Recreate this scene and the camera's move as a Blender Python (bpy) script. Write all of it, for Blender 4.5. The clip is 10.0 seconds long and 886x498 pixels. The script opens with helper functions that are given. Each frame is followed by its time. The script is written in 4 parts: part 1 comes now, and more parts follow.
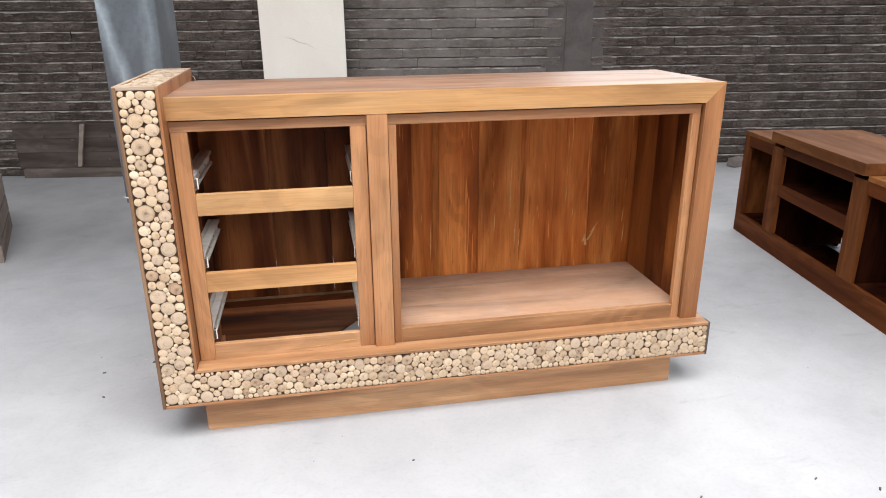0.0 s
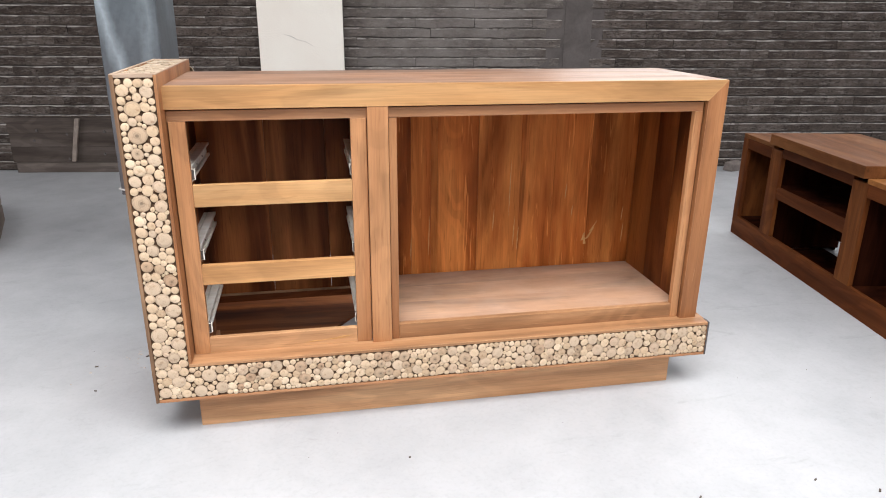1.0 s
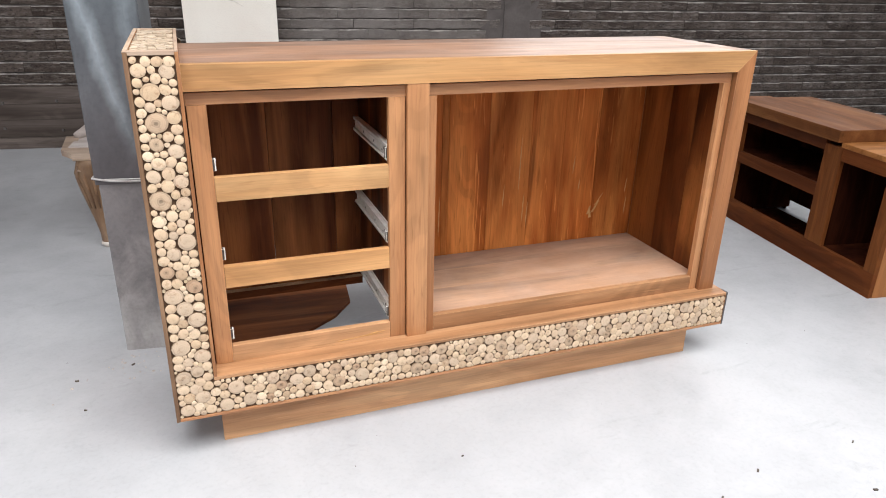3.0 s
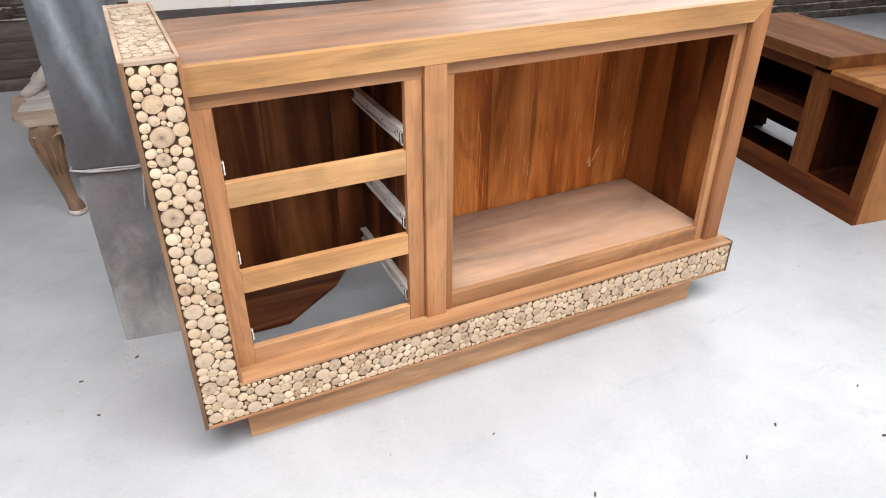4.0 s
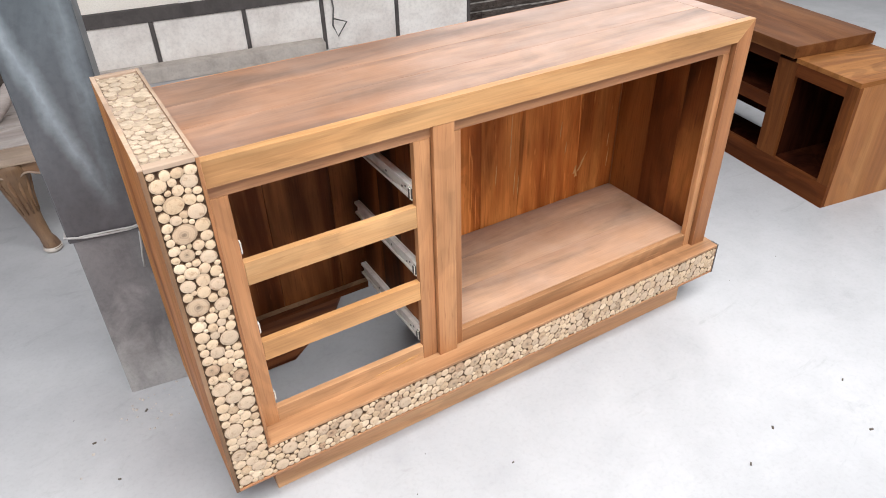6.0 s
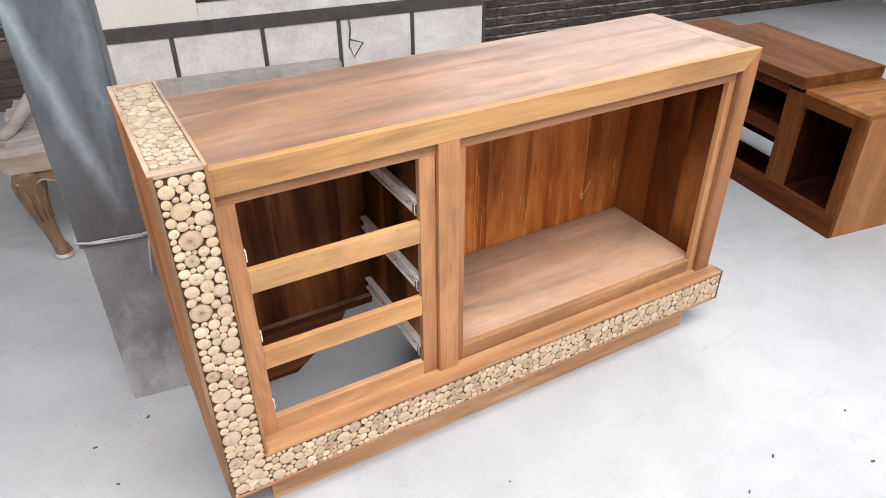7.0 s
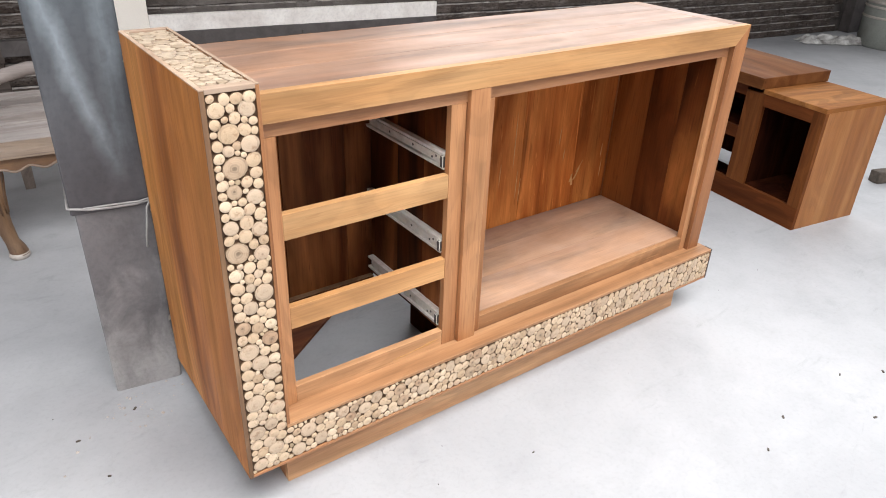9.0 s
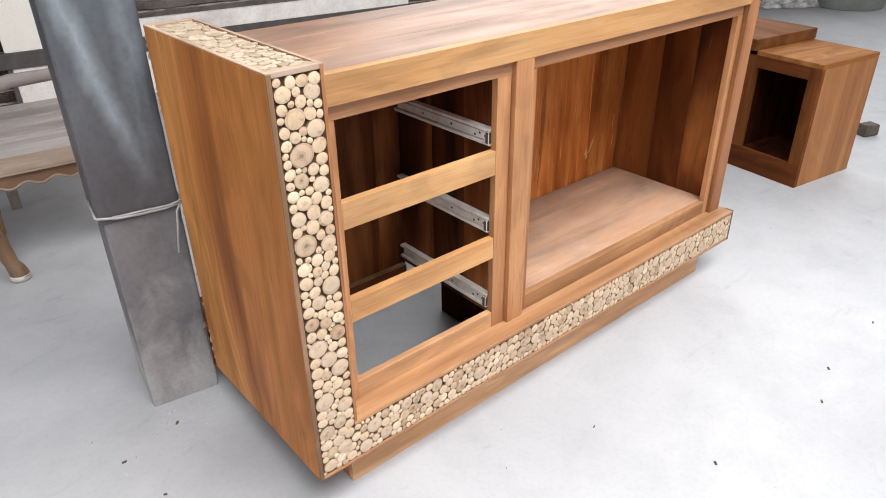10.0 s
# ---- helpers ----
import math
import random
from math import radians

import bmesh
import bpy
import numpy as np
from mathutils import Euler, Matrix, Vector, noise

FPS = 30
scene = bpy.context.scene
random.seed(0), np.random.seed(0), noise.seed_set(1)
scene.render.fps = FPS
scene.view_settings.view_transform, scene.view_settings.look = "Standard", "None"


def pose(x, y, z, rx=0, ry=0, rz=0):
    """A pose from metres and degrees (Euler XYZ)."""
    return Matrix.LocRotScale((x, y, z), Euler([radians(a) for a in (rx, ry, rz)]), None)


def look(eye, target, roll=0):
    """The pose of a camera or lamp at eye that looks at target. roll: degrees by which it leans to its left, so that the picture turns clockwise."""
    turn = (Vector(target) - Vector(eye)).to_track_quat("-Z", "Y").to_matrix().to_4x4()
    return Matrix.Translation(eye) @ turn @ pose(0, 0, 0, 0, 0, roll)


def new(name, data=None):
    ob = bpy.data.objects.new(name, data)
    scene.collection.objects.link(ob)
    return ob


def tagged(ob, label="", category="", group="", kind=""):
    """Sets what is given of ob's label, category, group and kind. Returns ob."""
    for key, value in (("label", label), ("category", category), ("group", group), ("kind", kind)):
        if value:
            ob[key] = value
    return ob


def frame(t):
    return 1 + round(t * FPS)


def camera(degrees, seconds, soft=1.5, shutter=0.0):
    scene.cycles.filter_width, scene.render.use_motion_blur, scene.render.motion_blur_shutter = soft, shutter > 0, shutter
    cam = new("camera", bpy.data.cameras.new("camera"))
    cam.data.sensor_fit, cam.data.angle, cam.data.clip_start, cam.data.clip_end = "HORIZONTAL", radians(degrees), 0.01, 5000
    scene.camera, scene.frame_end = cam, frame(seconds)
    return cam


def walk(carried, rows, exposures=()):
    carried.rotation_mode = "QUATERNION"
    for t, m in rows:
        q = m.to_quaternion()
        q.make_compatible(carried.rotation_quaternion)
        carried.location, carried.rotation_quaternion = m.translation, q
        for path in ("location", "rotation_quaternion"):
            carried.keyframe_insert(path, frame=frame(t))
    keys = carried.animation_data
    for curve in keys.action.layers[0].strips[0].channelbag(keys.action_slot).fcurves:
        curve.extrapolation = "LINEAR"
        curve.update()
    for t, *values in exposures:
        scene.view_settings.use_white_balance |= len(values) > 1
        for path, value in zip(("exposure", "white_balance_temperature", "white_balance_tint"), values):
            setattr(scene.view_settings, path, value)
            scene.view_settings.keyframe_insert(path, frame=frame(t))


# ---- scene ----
cam = camera(65.4, 10.0, soft=1.0)
PATH = [
    (0, (0.513, -1.979, 1.296), (0.861, -0.125, 0.631), -0.4),
    (0.5, (0.506, -1.979, 1.278), (0.862, -0.127, 0.613), 0.1),
    (1, (0.499, -1.964, 1.265), (0.865, -0.11, 0.609), 0.5),
    (1.5, (0.474, -1.943, 1.258), (0.847, -0.09, 0.604), 0.7),
    (2, (0.377, -1.879, 1.254), (0.801, -0.042, 0.586), 1.3),
    (2.5, (0.25, -1.797, 1.258), (0.77, 0.015, 0.591), 1.1),
    (2.7, (0.192, -1.757, 1.272), (0.771, 0.024, 0.571), 1.7),
    (3.8, (0.013, -1.521, 1.404), (0.765, 0.067, 0.450), -0.3),
    (4, (-0.005, -1.462, 1.475), (0.737, 0.086, 0.448), 0.1),
    (4.5, (-0.068, -1.39, 1.542), (0.78, 0.069, 0.469), -0.9),
    (5, (-0.107, -1.322, 1.607), (0.701, 0.134, 0.498), -2.3),
    (5.5, (-0.104, -1.299, 1.656), (0.678, 0.107, 0.468), -2.7),
    (6, (-0.088, -1.281, 1.71), (0.738, 0.134, 0.564), -1.5),
    (6.2, (-0.074, -1.321, 1.708), (0.746, 0.128, 0.600), -1.7),
    (7.3, (-0.097, -1.31, 1.705), (0.715, 0.157, 0.615), 0.2),
    (7.5, (-0.119, -1.304, 1.677), (0.683, 0.157, 0.572), 0.6),
    (8, (-0.199, -1.289, 1.605), (0.69, 0.144, 0.53), 3.0),
    (8.5, (-0.293, -1.262, 1.527), (0.695, 0.178, 0.551), 2.4),
    (9, (-0.363, -1.248, 1.463), (0.684, 0.16, 0.503), 2.4),
    (9.5, (-0.45, -1.207, 1.428), (0.629, 0.192, 0.49), 1.7),
    (10, (-0.525, -1.088, 1.409), (0.599, 0.248, 0.434), -0.8),
]
walk(cam, [(t, look(eye, target, roll)) for t, eye, target, roll in PATH], exposures=[(0.0, 0.07), (10.0, 0.07)])

# ---- world and light: an open-sided workshop on an overcast day ----
world = bpy.data.worlds.new("overcast_sky")
scene.world = world
world.use_nodes = True
wn, wl = world.node_tree.nodes, world.node_tree.links
sky = wn.new("ShaderNodeTexSky")
sky.sky_type = 'NISHITA'
sky.sun_disc = False
sky.sun_elevation = radians(74)
sky.sun_rotation = radians(150)
sky.dust_density = 4.0
wn["Background"].inputs["Strength"].default_value = 0.08
cloud_cover = wn.new("ShaderNodeHueSaturation")
cloud_cover.inputs["Saturation"].default_value = 0.3
wl.new(sky.outputs["Color"], cloud_cover.inputs["Color"])
wl.new(cloud_cover.outputs["Color"], wn["Background"].inputs["Color"])

sun = new("sun", bpy.data.lights.new("sun", 'SUN'))
sun.data.energy = 0.8
sun.data.angle = radians(30)
sun.data.color = (1.0, 0.98, 0.95)
sun.matrix_world = look((1.6, -2.75, 10), (0, 0, 0))


def opening_light(name, eye, target, width, height, watts):
    ob = new(name, bpy.data.lights.new(name, 'AREA'))
    ob.data.shape = 'RECTANGLE'
    ob.data.size, ob.data.size_y, ob.data.energy = width, height, watts
    ob.data.color = (0.98, 0.99, 1.0)
    ob.matrix_world = look(eye, target)
    return ob


# added lamps: roof, front and side openings unseen and assumed; gap over brick wall
opening_light("daylight_roof", (0.5, -2.1, 4.45), (0.5, -2.1, 0.0), 4.6, 3.2, 425)
opening_light("daylight_front", (1.6, -5.8, 3.3), (1.2, 0.0, 0.4), 9.0, 2.0, 45)
opening_light("daylight_side", (9.6, -1.2, 2.4), (1.5, 0.0, 0.4), 6.0, 3.6, 10)
opening_light("daylight_gap", (5.2, 2.85, 2.95), (2.0, -1.5, 1.2), 7.6, 2.5, 185)
opening_light("daylight_west", (-5.6, -0.6, 2.3), (0.0, 0.6, 0.3), 6.0, 3.4, 150)


# ---- materials ----
def material(name):
    m = bpy.data.materials.new(name)
    m.use_nodes = True
    nodes, links = m.node_tree.nodes, m.node_tree.links
    return m, nodes, links, nodes["Principled BSDF"]


def coords(nodes, links, scale=(1, 1, 1), shift=True, space="Object"):
    tex = nodes.new("ShaderNodeTexCoord")
    mp = nodes.new("ShaderNodeMapping")
    mp.inputs["Scale"].default_value = scale
    links.new(tex.outputs[space], mp.inputs["Vector"])
    if shift:
        info = nodes.new("ShaderNodeObjectInfo")
        mul = nodes.new("ShaderNodeMath")
        mul.operation = 'MULTIPLY'
        mul.inputs[1].default_value = 37.0
        links.new(info.outputs["Random"], mul.inputs[0])
        links.new(mul.outputs[0], mp.inputs["Location"])
    return mp.outputs["Vector"]


def noise_node(nodes, links, vec, scale, detail=5.0, rough=0.6, distortion=0.0):
    n = nodes.new("ShaderNodeTexNoise")
    n.inputs["Scale"].default_value = scale
    n.inputs["Detail"].default_value = detail
    n.inputs["Roughness"].default_value = rough
    n.inputs["Distortion"].default_value = distortion
    links.new(vec, n.inputs["Vector"])
    return n.outputs["Fac"]


def ramp(nodes, links, fac, stops):
    r = nodes.new("ShaderNodeValToRGB")
    el = r.color_ramp.elements
    while len(el) < len(stops):
        el.new(0.5)
    for e, (p, c) in zip(el, stops):
        e.position = p
        e.color = (*c, 1) if len(c) == 3 else c
    links.new(fac, r.inputs["Fac"])
    return r.outputs["Color"]


def grey(v):
    return (v, v, v)


def mix(nodes, links, kind, fac, a, b):
    n = nodes.new("ShaderNodeMix")
    n.data_type, n.blend_type = 'RGBA', kind
    for sock, val in ((n.inputs[0], fac), (n.inputs[6], a), (n.inputs[7], b)):
        if isinstance(val, (int, float)):
            sock.default_value = val
        elif isinstance(val, tuple):
            sock.default_value = (*val, 1)
        else:
            links.new(val, sock)
    return n.outputs[2]


def bump(nodes, links, bsdf, height, strength, distance):
    b = nodes.new("ShaderNodeBump")
    b.inputs["Strength"].default_value = strength
    b.inputs["Distance"].default_value = distance
    links.new(height, b.inputs["Height"])
    links.new(b.outputs["Normal"], bsdf.inputs["Normal"])


def tone(nodes, links, colour, spread):
    """Each object a little lighter or darker than its neighbour."""
    info = nodes.new("ShaderNodeObjectInfo")
    mr = nodes.new("ShaderNodeMapRange")
    mr.inputs["To Min"].default_value = 1 - spread
    mr.inputs["To Max"].default_value = 1 + spread
    links.new(info.outputs["Random"], mr.inputs["Value"])
    hs = nodes.new("ShaderNodeHueSaturation")
    links.new(mr.outputs[0], hs.inputs["Value"])
    links.new(colour, hs.inputs["Color"])
    return hs.outputs["Color"]


def wood(name, dark, mid, light, axis, rough=0.42, dust=0.0, spread=0.1, streak=0.5, gleam=0.0, spec=0.35, broad=6.5, stain=0.0, worn=0.0):
    """Planed timber whose grain runs along one axis of the object."""
    m, nodes, links, bsdf = material(name)
    a = "xyz".index(axis)

    def along(across, length):
        scale = [across] * 3
        scale[a] = length
        return coords(nodes, links, scale)

    figure = noise_node(nodes, links, along(broad, 0.7), 1.0, 3.0, 0.5, 0.9)
    base = ramp(nodes, links, figure, [(0.28, dark), (0.46, mid), (0.64, light), (0.80, mid)])
    # growth rings cut lengthwise: soft bands that wander and come and go
    bend = noise_node(nodes, links, along(3.0, 0.9), 1.0, 3.0, 0.5, 0.4)
    ringed = nodes.new("ShaderNodeMath")
    ringed.operation = 'MULTIPLY'
    ringed.inputs[1].default_value = 95.0
    links.new(bend, ringed.inputs[0])
    wave = nodes.new("ShaderNodeMath")
    wave.operation = 'SINE'
    links.new(ringed.outputs[0], wave.inputs[0])
    bands = ramp(nodes, links, wave.outputs[0], [(0.0, grey(1 - 0.42 * streak)), (0.45, grey(1.0)), (1.0, grey(1.05))])
    come = ramp(nodes, links, noise_node(nodes, links, along(5.0, 1.1), 1.0, 2.0, 0.5), [(0.40, grey(0.15)), (0.62, grey(0.9))])
    colour = mix(nodes, links, 'MULTIPLY', come, base, bands)
    grain = noise_node(nodes, links, along(210.0, 6.0), 1.0, 3.0, 0.6)
    colour = mix(nodes, links, 'MULTIPLY', 0.45, colour, ramp(nodes, links, grain, [(0.3, grey(0.66)), (0.58, grey(1.04))]))
    vein = noise_node(nodes, links, along(20.0, 1.1), 1.0, 4.0, 0.6, 1.3)
    colour = mix(nodes, links, 'MULTIPLY', 0.8, colour, ramp(nodes, links, vein, [(0.27, grey(1 - streak)), (0.38, grey(1.0))]))
    if gleam:
        thin = noise_node(nodes, links, along(60.0, 3.2), 1.0, 2.0, 0.5, 1.8)
        colour = mix(nodes, links, 'MIX', ramp(nodes, links, thin, [(0.70 - 0.07 * gleam, grey(0.0)), (0.76 - 0.07 * gleam, grey(gleam))]), colour, light)
    pores = noise_node(nodes, links, along(150.0, 9.0), 1.0, 2.0, 0.5, 0.6)
    colour = mix(nodes, links, 'MIX', ramp(nodes, links, pores, [(0.61, grey(0.0)), (0.72, grey(0.42))]), colour, dark)
    # uneven finish: cloudy patches only a little longer than wide
    cloud = noise_node(nodes, links, along(8.0, 1.3), 1.0, 6.0, 0.6, 0.5)
    patchy = 0.10 + stain
    colour = mix(nodes, links, 'MULTIPLY', 1.0, colour, ramp(nodes, links, cloud, [(0.32, grey(1 - patchy)), (0.5, grey(1.0)), (0.70, grey(1 + patchy * 0.35))]))
    if worn:
        # arrises rubbed pale here and there
        eased = nodes.new("ShaderNodeBevel")
        eased.samples = 4
        eased.inputs["Radius"].default_value = 0.0035
        flat = nodes.new("ShaderNodeNewGeometry")
        facing = nodes.new("ShaderNodeVectorMath")
        facing.operation = 'DOT_PRODUCT'
        links.new(eased.outputs[0], facing.inputs[0])
        links.new(flat.outputs["Normal"], facing.inputs[1])
        rub = noise_node(nodes, links, along(40.0, 9.0), 1.0, 4.0, 0.65)
        edge = ramp(nodes, links, facing.outputs["Value"], [(0.80, grey(1.0)), (0.985, grey(0.0))])
        edge = mix(nodes, links, 'MULTIPLY', 1.0, edge, ramp(nodes, links, rub, [(0.38, grey(0.1)), (0.62, grey(worn))]))
        colour = mix(nodes, links, 'MIX', edge, colour, tuple(min(0.85, c * 1.35 + 0.03) for c in light))
    colour = tone(nodes, links, colour, spread)
    if dust:
        patch = noise_node(nodes, links, coords(nodes, links, (5, 5, 5)), 1.0, 6.0, 0.65, 0.4)
        amount = ramp(nodes, links, patch, [(0.3, grey(dust * 0.35)), (0.7, grey(dust))])
        colour = mix(nodes, links, 'MIX', amount, colour, (0.62, 0.5, 0.44))
    links.new(colour, bsdf.inputs["Base Color"])
    links.new(ramp(nodes, links, cloud, [(0.3, grey(rough + 0.16)), (0.7, grey(rough - 0.03))]), bsdf.inputs["Roughness"])
    bsdf.inputs["Specular IOR Level"].default_value = spec
    bump(nodes, links, bsdf, grain, 0.25, 0.0006)
    return m


TEAK = ((0.19, 0.070, 0.025), (0.36, 0.150, 0.059), (0.48, 0.233, 0.104))
INNER = ((0.155, 0.034, 0.007), (0.44, 0.124, 0.027), (0.69, 0.25, 0.066))
# drawer bays: their inner shade is put into a darkened copy of INNER
SHADED_BAY = ((0.038, 0.009, 0.003), (0.135, 0.036, 0.010), (0.36, 0.124, 0.039))
teak_x = wood("teak_along_x", *TEAK, "x", spread=0.05, streak=0.34, dust=0.05, gleam=0.4, stain=0.2, worn=0.6)
teak_y = wood("teak_along_y", *TEAK, "y", streak=0.28, worn=0.6)
teak_z = wood("teak_along_z", *TEAK, "z", spread=0.05, streak=0.34, gleam=0.4, stain=0.2, worn=0.6)
side_z = wood("figured_side_teak", (0.19, 0.056, 0.013), (0.39, 0.138, 0.033), (0.53, 0.224, 0.060), "z", streak=0.5, stain=0.26, broad=3.6, spread=0.02, spec=0.16, worn=0.7)
cap_tan = wood("dusty_tan_strip", (0.27, 0.17, 0.105), (0.37, 0.25, 0.165), (0.46, 0.33, 0.23), "x", rough=0.6, dust=0.2, streak=0.2)
strip_z = wood("worn_brown_edge", (0.13, 0.064, 0.030), (0.23, 0.122, 0.060), (0.34, 0.195, 0.105), "z", rough=0.6, dust=0.04)
rim_tan = wood("worn_tan_rim", (0.17, 0.11, 0.07), (0.26, 0.18, 0.125), (0.36, 0.27, 0.20), "x", rough=0.65, dust=0.2)
rail_x = wood("pale_teak_rail", (0.36, 0.170, 0.063), (0.51, 0.262, 0.104), (0.61, 0.346, 0.155), "x", streak=0.26, gleam=0.45, stain=0.14, worn=0.55)
low_rail_x = wood("brown_teak_rail", (0.29, 0.136, 0.060), (0.45, 0.230, 0.110), (0.60, 0.345, 0.178), "x", streak=0.3, gleam=0.4, stain=0.22, worn=0.6)
inner_z = wood("inner_teak_boards", *INNER, "z", spread=0.10, streak=0.5, rough=0.5, gleam=0.85, spec=0.1, broad=6.0, stain=0.25)
# end lining coloured darker than the back boards, its shade included
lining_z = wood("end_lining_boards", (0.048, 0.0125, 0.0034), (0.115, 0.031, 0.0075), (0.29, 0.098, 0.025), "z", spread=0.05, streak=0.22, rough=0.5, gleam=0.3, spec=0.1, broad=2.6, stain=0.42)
bay_z = wood("shaded_bay_boards", *SHADED_BAY, "z", spread=0.3, streak=0.35, rough=0.5, gleam=0.25, spec=0.15, stain=0.3)
bay_x = wood("shaded_bay_boards_along_x", *SHADED_BAY, "x", spread=0.2, rough=0.5, spec=0.15)
inner_x = wood("inner_teak_along_x", *INNER, "x", spread=0.15, spec=0.15)
top_x = wood("countertop_teak", (0.14, 0.057, 0.024), (0.245, 0.108, 0.049), (0.335, 0.158, 0.076), "x", rough=0.37, stain=0.42, dust=0.24, spread=0.04, streak=0.35)
shelf_x = wood("compartment_floor_teak", (0.22, 0.10, 0.047), (0.355, 0.178, 0.088), (0.44, 0.24, 0.126), "x", rough=0.5, stain=0.42, dust=0.30, spread=0.04, streak=0.2)
# light put into colour: console front and middle dark, near top and end bright
console_y = wood("console_shaded_teak_along_y", (0.055, 0.013, 0.0035), (0.10, 0.027, 0.0075), (0.15, 0.045, 0.012), "y", rough=0.6, spec=0.08)
console_z = wood("console_shaded_teak_along_z", (0.07, 0.018, 0.005), (0.125, 0.037, 0.010), (0.18, 0.060, 0.017), "z", rough=0.6, spec=0.08)
console_x = wood("console_lit_teak_along_x", (0.15, 0.051, 0.014), (0.24, 0.092, 0.027), (0.31, 0.134, 0.043), "x", rough=0.6, spec=0.08)
console_top = wood("console_shaded_top_teak", (0.092, 0.031, 0.010), (0.145, 0.052, 0.017), (0.20, 0.08, 0.027), "y", rough=0.6, spec=0.08)
console_end = wood("console_lit_end_teak", (0.24, 0.082, 0.022), (0.37, 0.145, 0.042), (0.46, 0.205, 0.068), "z", streak=0.3)
# near black: the shade inside the bays and plinth is put into the colour
shaded_inside = wood("shaded_inside_boards", (0.014, 0.0037, 0.0022), (0.028, 0.0074, 0.0034), (0.046, 0.012, 0.005), "z", rough=0.9, spec=0.02)
bench_x = wood("bench_wood_along_x", (0.10, 0.045, 0.018), (0.17, 0.082, 0.034), (0.25, 0.135, 0.061), "x", dust=0.1)
bench_z = wood("bench_carved_wood", (0.07, 0.033, 0.015), (0.125, 0.062, 0.028), (0.21, 0.116, 0.054), "z", dust=0.08)
dusty_x = wood("dusty_grey_boards", (0.21, 0.18, 0.168), (0.31, 0.275, 0.262), (0.40, 0.365, 0.35), "x", rough=0.7, dust=0.3)
crate_wood = wood("crate_timber", (0.13, 0.098, 0.080), (0.21, 0.165, 0.138), (0.29, 0.235, 0.20), "y", rough=0.7, dust=0.15)
board_x = wood("dark_grey_boards", (0.050, 0.037, 0.031), (0.085, 0.066, 0.057), (0.14, 0.113, 0.10), "x", rough=0.75, spread=0.25, spec=0.15)


def painted(name, base, other, rough=0.6, scale=6.0, fine=60.0, strength=0.2, distance=0.002, metallic=0.0):
    """A plain surface with cloudy stains and a fine relief."""
    m, nodes, links, bsdf = material(name)
    cloud = noise_node(nodes, links, coords(nodes, links), scale, 6.0, 0.62, 0.5)
    colour = ramp(nodes, links, cloud, [(0.32, other), (0.62, base)])
    speck = noise_node(nodes, links, coords(nodes, links), fine, 4.0, 0.6)
    colour = mix(nodes, links, 'MULTIPLY', 0.5, colour, ramp(nodes, links, speck, [(0.3, grey(0.75)), (0.55, grey(1.0))]))
    links.new(colour, bsdf.inputs["Base Color"])
    bsdf.inputs["Roughness"].default_value = rough
    bsdf.inputs["Metallic"].default_value = metallic
    bump(nodes, links, bsdf, speck, strength, distance)
    return m


white_board = painted("white_board_paint", (0.95, 0.89, 0.81), (0.90, 0.82, 0.74), 0.5, 1.6, 130.0, 0.03)
white_panel = painted("dusty_white_panel", (0.92, 0.87, 0.825), (0.70, 0.63, 0.585), 0.7, 3.0, 45.0, 0.1)
pale_plank = painted("pale_dusty_plank", (0.58, 0.52, 0.47), (0.42, 0.365, 0.325), 0.7, 7.0)
dark_steel = painted("dark_grey_rail", (0.10, 0.086, 0.082), (0.06, 0.050, 0.048), 0.6, 8.0)
plaster_grey = painted("grey_plaster", (0.12, 0.102, 0.096), (0.078, 0.065, 0.061), 0.8, 5.0)
pier_green = painted("greenish_grey_pier", (0.30, 0.31, 0.28), (0.22, 0.22, 0.20), 0.8, 4.0)
zinc = painted("zinc_runner", (0.93, 0.90, 0.85), (0.80, 0.74, 0.66), 0.42, 30.0, 40.0)
wire_grey = painted("grey_wire", (0.42, 0.40, 0.39), (0.30, 0.28, 0.27), 0.5, 20.0)
cloth = painted("white_rag", (0.78, 0.76, 0.73), (0.22, 0.20, 0.19), 0.9, 9.0)
rubble = painted("brick_rubble", (0.24, 0.20, 0.18), (0.16, 0.13, 0.12), 0.9, 20.0)
chip_wood = painted("wood_chip", (0.11, 0.085, 0.065), (0.06, 0.047, 0.038), 0.8, 40.0)
raw_scar = painted("raw_wood_scar", (0.60, 0.34, 0.13), (0.46, 0.23, 0.075), 0.7, 60.0)
roof_grey = painted("roof_sheet", (0.36, 0.36, 0.37), (0.28, 0.28, 0.29), 0.6, 3.0)
dark_gap = painted("dark_bark_backing", (0.10, 0.05, 0.024), (0.05, 0.025, 0.012), 0.9, 40.0)
mortar = painted("grey_mortar", (0.12, 0.104, 0.096), (0.05, 0.042, 0.038), 0.9, 5.0, 60.0, 0.5)


